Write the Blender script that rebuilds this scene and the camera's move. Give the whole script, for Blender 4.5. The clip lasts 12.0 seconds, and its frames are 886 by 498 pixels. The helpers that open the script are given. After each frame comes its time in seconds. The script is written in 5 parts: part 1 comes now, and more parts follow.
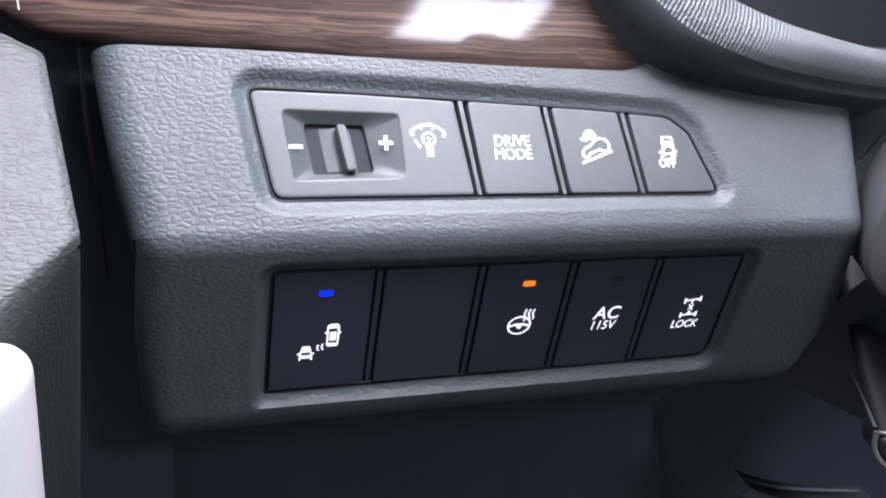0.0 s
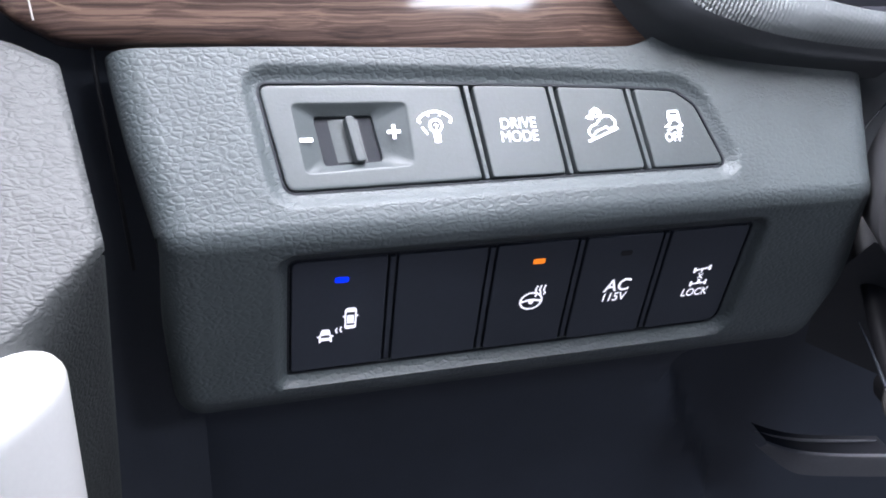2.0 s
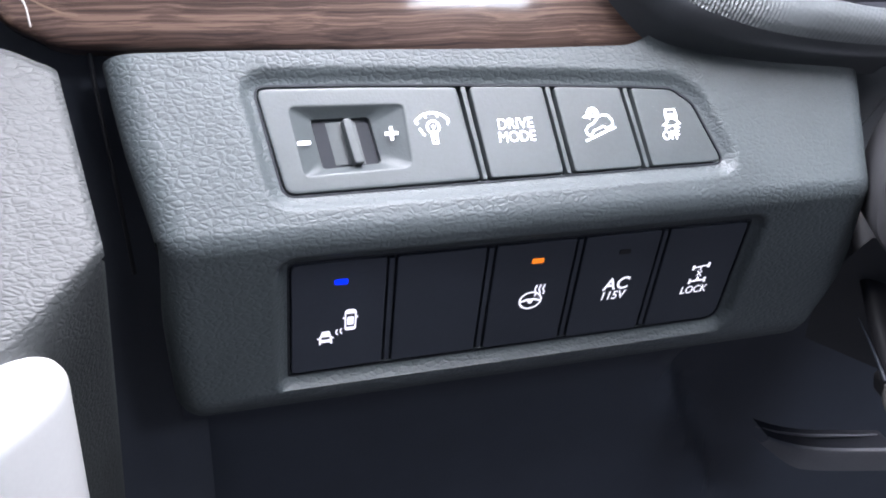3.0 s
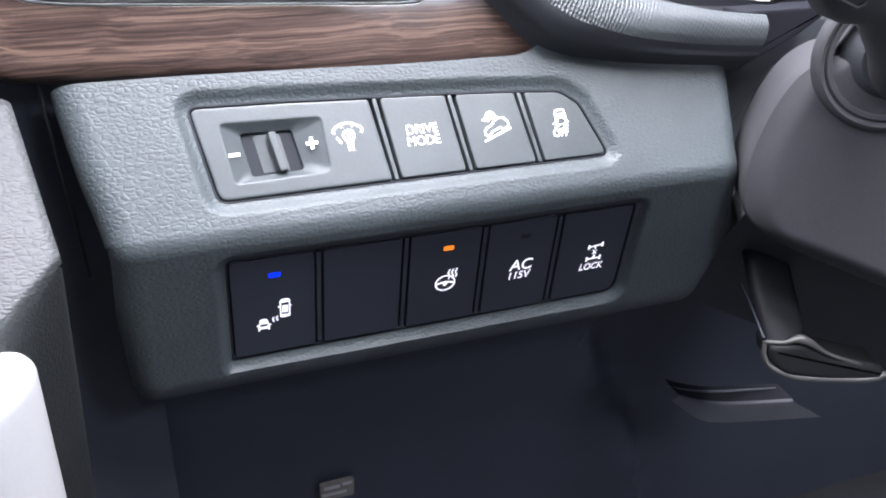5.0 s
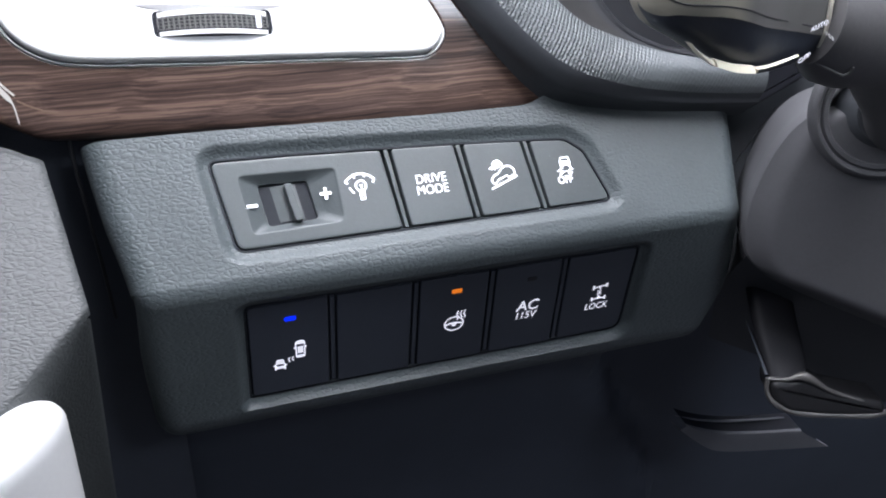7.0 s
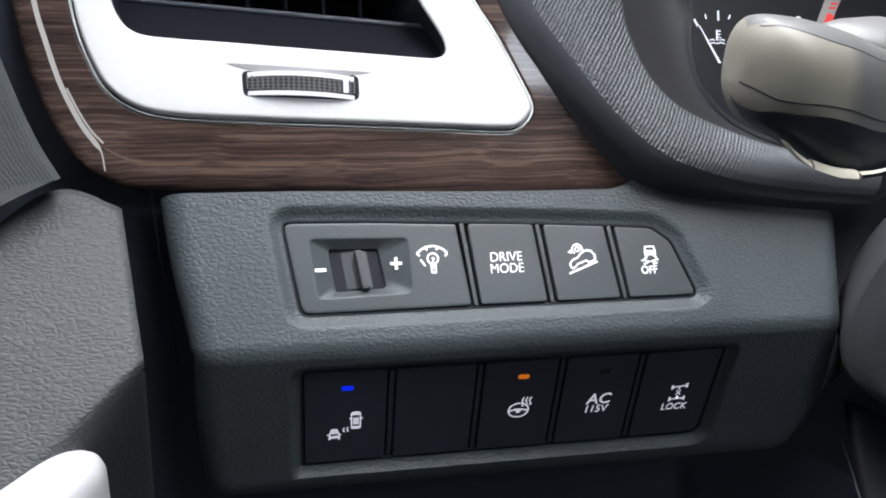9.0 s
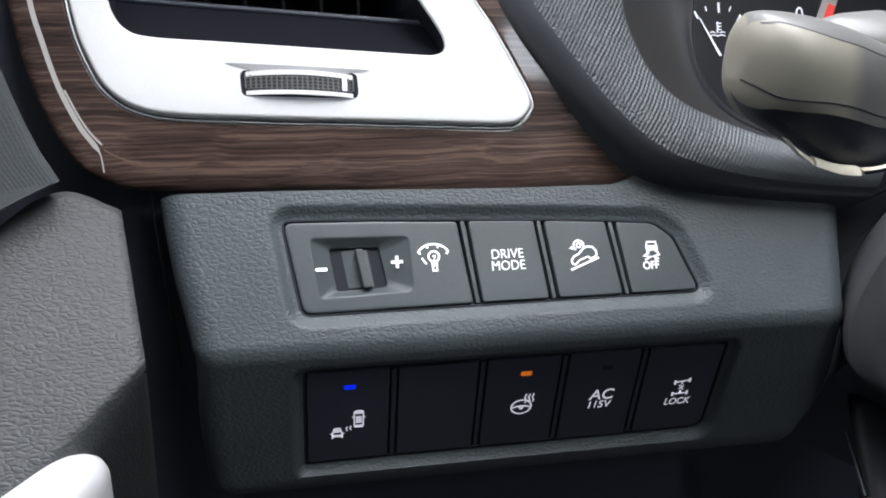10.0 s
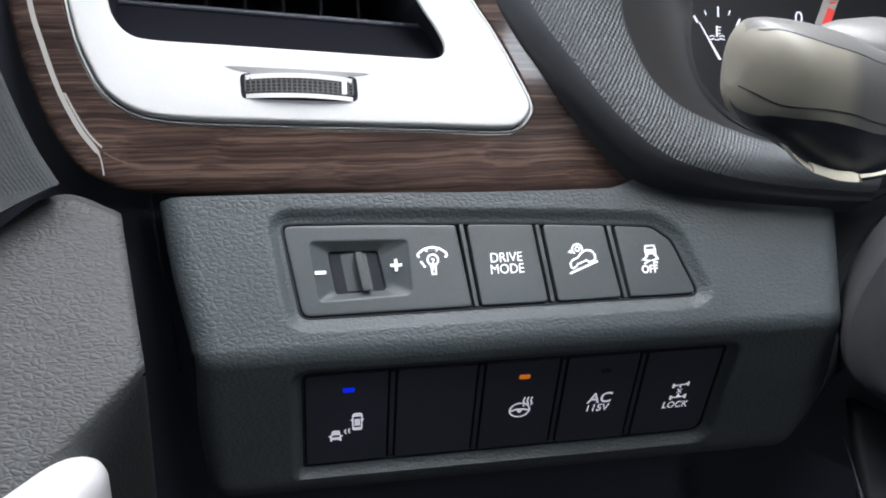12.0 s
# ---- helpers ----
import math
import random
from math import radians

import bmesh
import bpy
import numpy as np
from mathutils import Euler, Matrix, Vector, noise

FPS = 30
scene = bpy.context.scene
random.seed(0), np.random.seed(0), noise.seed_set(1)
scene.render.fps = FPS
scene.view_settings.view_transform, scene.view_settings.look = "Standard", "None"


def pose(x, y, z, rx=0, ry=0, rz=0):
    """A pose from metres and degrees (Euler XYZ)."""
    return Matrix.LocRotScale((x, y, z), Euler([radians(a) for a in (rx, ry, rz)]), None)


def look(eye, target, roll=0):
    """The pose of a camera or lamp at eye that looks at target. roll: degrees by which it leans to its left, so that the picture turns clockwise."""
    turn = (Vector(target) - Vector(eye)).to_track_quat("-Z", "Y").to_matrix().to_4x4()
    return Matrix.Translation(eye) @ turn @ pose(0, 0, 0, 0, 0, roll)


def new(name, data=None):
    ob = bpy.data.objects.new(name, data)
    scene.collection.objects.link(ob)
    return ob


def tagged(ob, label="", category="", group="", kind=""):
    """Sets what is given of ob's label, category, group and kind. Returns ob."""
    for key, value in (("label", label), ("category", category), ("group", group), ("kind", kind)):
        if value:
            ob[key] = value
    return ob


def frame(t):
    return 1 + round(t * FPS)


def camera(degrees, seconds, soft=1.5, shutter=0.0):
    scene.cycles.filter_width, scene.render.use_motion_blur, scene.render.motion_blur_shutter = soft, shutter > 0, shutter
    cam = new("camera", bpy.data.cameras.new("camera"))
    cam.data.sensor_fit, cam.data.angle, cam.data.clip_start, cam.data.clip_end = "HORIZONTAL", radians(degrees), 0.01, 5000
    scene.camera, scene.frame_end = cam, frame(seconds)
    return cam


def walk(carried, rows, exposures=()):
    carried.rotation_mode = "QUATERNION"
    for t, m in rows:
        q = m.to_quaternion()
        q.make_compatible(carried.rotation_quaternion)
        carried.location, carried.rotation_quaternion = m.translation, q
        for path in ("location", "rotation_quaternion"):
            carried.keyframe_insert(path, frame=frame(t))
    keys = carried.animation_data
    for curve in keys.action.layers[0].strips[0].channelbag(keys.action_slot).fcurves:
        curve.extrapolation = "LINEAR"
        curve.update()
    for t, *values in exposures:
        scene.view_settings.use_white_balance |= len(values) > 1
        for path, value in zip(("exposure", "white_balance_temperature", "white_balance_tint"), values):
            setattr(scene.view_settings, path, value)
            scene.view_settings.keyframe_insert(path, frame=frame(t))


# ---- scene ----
cam = camera(54.98, 12.0, 1.9, 0.5)
PATH = [
    (0, (-0.07611, -0.17340, 0.04292), (0.00314, 0.04782, -0.04241), 5.07),
    (0.5, (-0.07338, -0.17388, 0.04876), (0.00205, 0.04359, -0.04880), 4.42),
    (1, (-0.07395, -0.17389, 0.04891), (0.00086, 0.04299, -0.05042), 3.87),
    (1.5, (-0.07451, -0.17542, 0.04915), (-0.00042, 0.04240, -0.04866), 3.42),
    (2, (-0.07354, -0.17614, 0.05368), (-0.00325, 0.04124, -0.04784), 2.52),
    (2.5, (-0.07358, -0.17670, 0.05214), (-0.00348, 0.04116, -0.04848), 1.93),
    (2.7, (-0.07318, -0.17626, 0.05330), (-0.00373, 0.04126, -0.04849), 1.81),
    (4.3, (-0.07227, -0.19055, 0.06205), (0.00139, 0.02452, -0.04196), 1.16),
    (4.5, (-0.07171, -0.19503, 0.06635), (0.00512, 0.01735, -0.04084), 1.40),
    (5, (-0.06996, -0.20338, 0.06784), (0.00935, 0.00850, -0.03854), 0.30),
    (5.5, (-0.07154, -0.20569, 0.07524), (0.00760, 0.00602, -0.03161), -0.12),
    (6, (-0.07067, -0.20564, 0.07974), (0.01041, 0.00579, -0.02620), 0.35),
    (6.5, (-0.06744, -0.20855, 0.08042), (0.00960, 0.00451, -0.02528), -0.33),
    (7, (-0.06750, -0.20906, 0.08131), (0.00541, 0.00594, -0.02338), -0.37),
    (7.5, (-0.06529, -0.21095, 0.08299), (-0.01397, 0.01379, -0.01375), -0.03),
    (7.7, (-0.06120, -0.21237, 0.08112), (-0.02458, 0.01943, -0.00505), 0.57),
    (9.3, (-0.05775, -0.20106, 0.08258), (-0.01030, 0.02718, -0.00772), 2.10),
    (9.5, (-0.05828, -0.20439, 0.08612), (-0.01324, 0.02328, -0.00681), 1.48),
    (10, (-0.05727, -0.20092, 0.08359), (-0.01180, 0.02749, -0.00731), 1.29),
    (10.5, (-0.05698, -0.20099, 0.08447), (-0.01195, 0.02729, -0.00697), 1.36),
    (11, (-0.05741, -0.20105, 0.08306), (-0.01297, 0.02781, -0.00719), 1.08),
    (11.5, (-0.05607, -0.20159, 0.08321), (-0.01084, 0.02714, -0.00700), 1.48),
    (12, (-0.05707, -0.20099, 0.08452), (-0.01156, 0.02742, -0.00636), 1.48),
]
EXPOSURES = [(0.0, 1.47, 6300, 23), (0.5, 1.45, 6200, 19), (1.5, 1.5, 6200, 18), (2.7, 1.57, 6250, 19), (4.5, 1.63, 6250, 19), (5.5, 1.67, 6250, 19), (6.2, 1.41, 6250, 18), (7.0, 0.95, 6250, 16), (7.5, 0.85, 6300, 15), (9.3, 0.27, 6400, 14), (12.0, 0.25, 6400, 14)]
walk(cam, [(t, look(eye, target, roll)) for t, eye, target, roll in PATH], EXPOSURES)

# ---- light ----
world = bpy.data.worlds.new("sky")
scene.world = world
world.use_nodes = True
wn = world.node_tree.nodes
sky = wn.new("ShaderNodeTexSky")
sky.sky_type, sky.sun_disc = "NISHITA", False
sky.sun_elevation, sky.sun_rotation = radians(50), radians(-70)
wn["Background"].inputs[1].default_value = 0.022
world.node_tree.links.new(sky.outputs[0], wn["Background"].inputs[0])


def area_lamp(name, eye, target, width, height, watts, colour):
    lamp = bpy.data.lights.new(name, "AREA")
    lamp.shape, lamp.size, lamp.size_y, lamp.energy, lamp.color = "RECTANGLE", width, height, watts, colour
    ob = new(name, lamp)
    ob.matrix_world = look(eye, target)
    return ob


# area lamps stand in for daylight: door window, windscreen, an unseen assumed sunroof
area_lamp("door_window_daylight", (-0.27, 0.0, 0.40), (0.0, -0.04, 0.02), 0.28, 0.36, 1.9, (0.95, 0.98, 1.0))
area_lamp("windscreen_daylight", (0.08, 0.01, 0.60), (0.02, 0.0, 0.0), 1.0, 0.32, 13.6, (0.95, 0.98, 1.0))
# added lamp, placed and sized for the pale reflection on the wood
area_lamp("assumed_sunroof_light", (0.365, -0.84, 0.595), (0.365, -0.84, 0.0), 0.19, 0.20, 1.6, (0.86, 0.94, 1.0))


# ---- materials ----
def material(name, base, rough=0.5, metal=0.0, coat=0.0, emit=0.0, specular=0.5):
    m = bpy.data.materials.new(name)
    m.use_nodes = True
    b = m.node_tree.nodes["Principled BSDF"]
    b.inputs["Base Color"].default_value = (*base, 1)
    b.inputs["Roughness"].default_value = rough
    b.inputs["Metallic"].default_value = metal
    b.inputs["Specular IOR Level"].default_value = specular
    if coat:
        b.inputs["Coat Weight"].default_value, b.inputs["Coat Roughness"].default_value = coat, 0.07
    if emit:
        b.inputs["Emission Color"].default_value, b.inputs["Emission Strength"].default_value = (*base, 1), emit
    return m


def nodes_of(m):
    nt = m.node_tree
    return nt.nodes, nt.links, nt.nodes["Principled BSDF"]


def add(nodes, kind, **values):
    n = nodes.new("ShaderNode" + kind)
    for key, value in values.items():
        n.inputs[key.replace("_", " ")].default_value = value
    return n


def mapped(nodes, links, scale, source="Object", turn=(0, 0, 0)):
    tc = nodes.new("ShaderNodeTexCoord")
    mp = nodes.new("ShaderNodeMapping")
    mp.inputs["Scale"].default_value, mp.inputs["Rotation"].default_value = scale, turn
    links.new(tc.outputs[source], mp.inputs[0])
    return mp.outputs[0]


def ramp(nodes, links, source, stops):
    r = nodes.new("ShaderNodeValToRGB")
    while len(r.color_ramp.elements) < len(stops):
        r.color_ramp.elements.new(0.5)
    for e, (at, col) in zip(r.color_ramp.elements, stops):
        e.position, e.color = at, (*col, 1)
    links.new(source, r.inputs[0])
    return r.outputs[0]


def bumped(nodes, links, bsdf, height, strength, distance, under=None):
    b = nodes.new("ShaderNodeBump")
    b.inputs["Strength"].default_value, b.inputs["Distance"].default_value = strength, distance
    links.new(height, b.inputs["Height"])
    if under:
        links.new(under, b.inputs["Normal"])
    links.new(b.outputs[0], bsdf.inputs["Normal"])
    return b.outputs[0]


def mottled(m, base, spread, scale):
    """Uneven colour at two scales: broad smudges and fine grain."""
    nodes, links, b = nodes_of(m)
    co = mapped(nodes, links, (1, 1, 1))
    n1 = add(nodes, "TexNoise", Scale=scale, Detail=3.0)
    n2 = add(nodes, "TexNoise", Scale=scale * 23, Detail=2.0)
    links.new(co, n1.inputs["Vector"]), links.new(co, n2.inputs["Vector"])
    mix = nodes.new("ShaderNodeMath")
    mix.operation = "MULTIPLY_ADD"
    mix.inputs[1].default_value = 0.5
    links.new(n2.outputs[0], mix.inputs[0]), links.new(n1.outputs[0], mix.inputs[2])
    lo = tuple(c * (1 - spread) for c in base)
    hi = tuple(c * (1 + spread) for c in base)
    links.new(ramp(nodes, links, mix.outputs[0], [(0.5, lo), (1.0, hi)]), b.inputs["Base Color"])
    return m


def leather_grain(name, base, rough, cell=0.0019, depth=0.00028, strength=0.36, squash=1.5):
    """Moulded plastic with a leather grain: rounded pebbles with soft creases between, finer wrinkles over them."""
    m = mottled(material(name, base, rough), base, 0.10, 60)
    nodes, links, b = nodes_of(m)
    co = mapped(nodes, links, (1 / cell, squash / cell, squash / cell))

    def warped(source, scale, amount):
        wob = add(nodes, "TexNoise", Scale=scale, Detail=3.0)
        links.new(source, wob.inputs["Vector"])
        warp = nodes.new("ShaderNodeMixRGB")
        warp.blend_type = "LINEAR_LIGHT"
        warp.inputs[0].default_value = amount
        links.new(source, warp.inputs[1]), links.new(wob.outputs["Color"], warp.inputs[2])
        return warp.outputs[0]

    def pebbles(source, scale, low, high):
        v = nodes.new("ShaderNodeTexVoronoi")
        v.feature = "DISTANCE_TO_EDGE"
        v.inputs["Scale"].default_value = scale
        links.new(source, v.inputs["Vector"])
        dome = nodes.new("ShaderNodeMapRange")
        dome.interpolation_type = "SMOOTHSTEP"
        dome.inputs["From Min"].default_value, dome.inputs["From Max"].default_value = low, high
        links.new(v.outputs["Distance"], dome.inputs["Value"])
        return dome.outputs["Result"]

    def weighted(value, weight, onto):
        node = nodes.new("ShaderNodeMath")
        node.operation = "MULTIPLY_ADD"
        node.inputs[1].default_value = weight
        links.new(value, node.inputs[0]), links.new(onto, node.inputs[2])
        return node.outputs[0]

    bent = warped(warped(co, 0.6, 0.42), 1.8, 0.10)
    large = pebbles(bent, 1.0, -0.06, 0.33)
    small = pebbles(bent, 2.0, -0.08, 0.4)
    swell = add(nodes, "TexNoise", Scale=0.8, Detail=2.0)
    links.new(co, swell.inputs["Vector"])
    fine = add(nodes, "TexNoise", Scale=4.5, Detail=3.0)
    links.new(co, fine.inputs["Vector"])
    height = weighted(small, 0.12, large)
    height = weighted(swell.outputs[0], 0.8, height)
    height = weighted(fine.outputs[0], 0.14, height)
    bumped(nodes, links, b, height, strength, depth)
    return m


def fine_grain(name, base, rough, size=0.0006, depth=0.00006, strength=0.5, spread=0.1, **more):
    m = mottled(material(name, base, rough, **more), base, spread, 45)
    nodes, links, b = nodes_of(m)
    co = mapped(nodes, links, (1, 1, 1))
    n = add(nodes, "TexNoise", Scale=1 / size, Detail=2.0)
    links.new(co, n.inputs["Vector"])
    bumped(nodes, links, b, n.outputs[0], strength, depth)
    return m


def shade_ramp(name, first, second, start, end):
    """Plastic whose colour changes along the part's length, putting shading into the base colour."""
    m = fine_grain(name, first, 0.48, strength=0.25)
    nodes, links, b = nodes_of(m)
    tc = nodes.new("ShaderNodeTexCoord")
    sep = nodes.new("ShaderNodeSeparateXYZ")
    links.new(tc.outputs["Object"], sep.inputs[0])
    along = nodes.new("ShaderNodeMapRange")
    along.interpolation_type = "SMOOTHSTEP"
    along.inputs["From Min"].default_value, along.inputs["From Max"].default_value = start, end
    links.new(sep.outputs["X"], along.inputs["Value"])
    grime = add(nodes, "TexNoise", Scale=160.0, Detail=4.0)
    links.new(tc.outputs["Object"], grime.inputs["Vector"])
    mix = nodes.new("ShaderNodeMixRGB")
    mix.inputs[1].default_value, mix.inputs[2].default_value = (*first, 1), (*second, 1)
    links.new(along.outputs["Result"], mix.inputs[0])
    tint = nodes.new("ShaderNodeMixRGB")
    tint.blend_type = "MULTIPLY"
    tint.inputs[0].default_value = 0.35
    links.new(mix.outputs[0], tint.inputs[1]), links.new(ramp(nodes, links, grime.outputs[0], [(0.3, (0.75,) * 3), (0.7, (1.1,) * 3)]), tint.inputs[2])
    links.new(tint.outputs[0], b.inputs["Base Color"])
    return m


def ribbed(name, base, rough, ribs, strength=0.6, depth=0.0003, fade=None):
    """Woven-looking ribs across the sweep, broken up by a finer weave; runs on the mesh's own UV."""
    m = mottled(material(name, base, rough), base, 0.12, 50)
    nodes, links, b = nodes_of(m)
    co = mapped(nodes, links, (1, 1, 1), "UV")
    wob = add(nodes, "TexNoise", Scale=6.0, Detail=3.0)
    links.new(co, wob.inputs["Vector"])
    warp = nodes.new("ShaderNodeMixRGB")
    warp.blend_type = "LINEAR_LIGHT"
    warp.inputs[0].default_value = 0.010
    links.new(co, warp.inputs[1]), links.new(wob.outputs["Color"], warp.inputs[2])
    w1 = add(nodes, "TexWave", Scale=ribs, Distortion=2.6, Detail=4.0)
    w1.inputs["Detail Scale"].default_value = 3.5
    links.new(warp.outputs[0], w1.inputs["Vector"])
    w2 = add(nodes, "TexWave", Scale=ribs * 0.95, Distortion=2.4, Detail=2.0)
    w2.bands_direction = "Y"
    links.new(warp.outputs[0], w2.inputs["Vector"])
    mix = nodes.new("ShaderNodeMath")
    mix.operation = "MULTIPLY_ADD"
    mix.inputs[1].default_value = 0.42
    links.new(w2.outputs["Fac"], mix.inputs[0]), links.new(w1.outputs["Fac"], mix.inputs[2])
    # breaks in the ribs and a fine tooth over them
    gap = add(nodes, "TexNoise", Scale=95.0, Detail=3.0)
    links.new(co, gap.inputs["Vector"])
    rough_mix = nodes.new("ShaderNodeMath")
    rough_mix.operation = "MULTIPLY_ADD"
    rough_mix.inputs[1].default_value = 1.9
    links.new(gap.outputs[0], rough_mix.inputs[0]), links.new(mix.outputs[0], rough_mix.inputs[2])
    height = rough_mix.outputs[0]
    if fade:
        sep = nodes.new("ShaderNodeSeparateXYZ")
        links.new(co, sep.inputs[0])
        amount = nodes.new("ShaderNodeMapRange")
        amount.inputs["From Min"].default_value, amount.inputs["From Max"].default_value = fade
        amount.inputs["To Min"].default_value, amount.inputs["To Max"].default_value = 1.0, 0.12
        links.new(sep.outputs["X"], amount.inputs["Value"])
        scaled = nodes.new("ShaderNodeMath")
        scaled.operation = "MULTIPLY"
        links.new(height, scaled.inputs[0]), links.new(amount.outputs["Result"], scaled.inputs[1])
        height = scaled.outputs[0]
    bumped(nodes, links, b, height, strength, depth)
    return m


def wood_material(name):
    m = material(name, (0.1, 0.05, 0.03), 0.45, coat=0.7, specular=0.2)
    nodes, links, b = nodes_of(m)
    co = mapped(nodes, links, (1, 1, 1))
    wob = add(nodes, "TexNoise", Scale=40.0, Detail=2.0)
    links.new(co, wob.inputs["Vector"])
    warp = nodes.new("ShaderNodeMixRGB")
    warp.blend_type = "LINEAR_LIGHT"
    warp.inputs[0].default_value = 0.0013
    links.new(co, warp.inputs[1]), links.new(wob.outputs["Color"], warp.inputs[2])
    st = nodes.new("ShaderNodeMapping")
    st.inputs["Scale"].default_value = (11, 1150, 1150)
    links.new(warp.outputs[0], st.inputs[0])
    grain = add(nodes, "TexNoise", Scale=1.0, Detail=6.0, Roughness=0.65)
    links.new(st.outputs[0], grain.inputs["Vector"])
    st2 = nodes.new("ShaderNodeMapping")
    st2.inputs["Scale"].default_value = (6, 260, 260)
    links.new(warp.outputs[0], st2.inputs[0])
    broad = add(nodes, "TexNoise", Scale=1.0, Detail=3.0)
    links.new(st2.outputs[0], broad.inputs["Vector"])
    mix = nodes.new("ShaderNodeMath")
    mix.operation = "MULTIPLY_ADD"
    mix.inputs[1].default_value = 0.55
    links.new(broad.outputs[0], mix.inputs[0]), links.new(grain.outputs[0], mix.inputs[2])
    col = ramp(nodes, links, mix.outputs[0], [(0.56, (0.010, 0.0055, 0.005)), (0.69, (0.031, 0.018, 0.014)), (0.81, (0.060, 0.036, 0.0285)), (0.95, (0.13, 0.084, 0.064))])
    links.new(col, b.inputs["Base Color"])
    bumped(nodes, links, b, grain.outputs[0], 0.08, 0.0002)
    return m


GRAIN = leather_grain("grey_grained_plastic", (0.057, 0.069, 0.073), 0.5)
DOOR_GRAIN = leather_grain("door_grained_plastic", (0.032, 0.0355, 0.036), 0.52, cell=0.0020, strength=0.40, squash=1.7)
SATIN = fine_grain("satin_grey_plastic", (0.058, 0.068, 0.071), 0.45)
DARK = fine_grain("dark_plastic", (0.022, 0.023, 0.026), 0.5)
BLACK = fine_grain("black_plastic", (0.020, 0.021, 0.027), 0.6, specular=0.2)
BLADE = fine_grain("blade_plastic", (0.006, 0.0065, 0.010), 0.55, specular=0.08, strength=0.1)
LOWER_KEY = fine_grain("dark_switch_plastic", (0.030, 0.036, 0.049), 0.45)
COLUMN = fine_grain("column_plastic", (0.066, 0.066, 0.071), 0.55, size=0.0009, depth=0.0001)
TUBE = fine_grain("cluster_shroud_plastic", (0.024, 0.023, 0.023), 0.6)
RIBBED = ribbed("ribbed_grey_plastic", (0.088, 0.097, 0.101), 0.48, 46.0, 0.8, 0.0004, (0.24, 0.37))
DOOR_RIBBED = ribbed("door_ribbed_plastic", (0.066, 0.073, 0.077), 0.5, 44.0, 0.3)
WOOD = wood_material("dark_wood_trim")
SILVER = fine_grain("silver_paint", (0.86, 0.865, 0.85), 0.38, spread=0.03, strength=0.15)
HANDLE = fine_grain("handle_silver_paint", (0.74, 0.74, 0.735), 0.36, metal=0.35, spread=0.03, strength=0.15)
LEDGE = fine_grain("ledge_plastic", (0.15, 0.152, 0.165), 0.5)
INLAY = material("brushed_inlay", (0.55, 0.53, 0.50), 0.35, 0.25)
PALE_LINE = material("pale_line_brown", (0.12, 0.075, 0.05), 0.4)
ARM = fine_grain("lever_arm_plastic", (0.022, 0.022, 0.025), 0.55, specular=0.2)
GLOSS = material("gloss_black", (0.02, 0.02, 0.022), 0.5, specular=0.3)
LID = fine_grain("stalk_lid_plastic", (0.145, 0.143, 0.137), 0.42, strength=0.25)
LIP = fine_grain("shaded_silver", (0.34, 0.34, 0.34), 0.4, strength=0.1)
STALK = fine_grain("stalk_plastic", (0.235, 0.222, 0.180), 0.5, spread=0.10, strength=0.25)
# beige-to-grey ramp carries the knob's shading in its base colour
GRIP = shade_ramp("shade_ramp_stalk_plastic", (0.235, 0.222, 0.180), (0.115, 0.113, 0.108), 0.0335, 0.0385)
SLEEVE = fine_grain("sleeve_plastic", (0.10, 0.097, 0.099), 0.5, size=0.0009)
# brighter metal that paints in the lever's highlights
LEVER_GLINT = fine_grain("lever_highlight_metal", (0.17, 0.165, 0.16), 0.46, metal=0.6)
CREAM = material("cream_paint", (0.82, 0.77, 0.62), 0.5)
CREAM_RING = material("pale_ring_paint", (0.50, 0.47, 0.40), 0.45)
PRINT = material("backlit_white_print", (0.85, 0.87, 0.9), 0.5, emit=0.55)
PRINT_DIM = material("backlit_dim_white_print", (0.85, 0.86, 0.93), 0.5, emit=0.36)
BLUE = material("blue_indicator", (0.0, 0.02, 0.9), 0.4, emit=0.55)
AMBER = material("amber_indicator", (0.75, 0.19, 0.01), 0.4, emit=0.42)
DIAL = material("dial_black", (0.006, 0.006, 0.009), 0.4)
DIAL_WHITE = material("dial_white", (0.85, 0.87, 0.92), 0.5, emit=0.5)
DIAL_RED = material("dial_red", (0.75, 0.06, 0.05), 0.5, emit=0.35)
HEADLINER = fine_grain("grey_cloth", (0.32, 0.32, 0.31), 0.9, size=0.0012, depth=0.0002)
CLOTH = fine_grain("grey_trim_cloth", (0.12, 0.12, 0.125), 0.9, size=0.0012, depth=0.0002)
FLANK = fine_grain("dark_grey_plastic", (0.044, 0.048, 0.054), 0.55)
# blue-grey lift of the gap's black: haze put into the colour
GAP = fine_grain("gap_haze_grey", (0.040, 0.047, 0.062), 0.6)
GAP_BLACK = fine_grain("gap_black", (0.016, 0.018, 0.023), 0.6, specular=0.2)
# darker and bluer than the panel: shade and haze put into this colour
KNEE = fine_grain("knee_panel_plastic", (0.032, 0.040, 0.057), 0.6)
CARPET = fine_grain("dark_carpet", (0.06, 0.06, 0.068), 0.95, size=0.0015, depth=0.001)
TAG = fine_grain("worn_tag", (0.17, 0.155, 0.145), 0.6, spread=0.3)


# ---- builders; all sizes below are in centimetres ----
CM = 0.01


def thing(name, label, category, group="", kind=""):
    return tagged(new(name), label, category, group, kind)


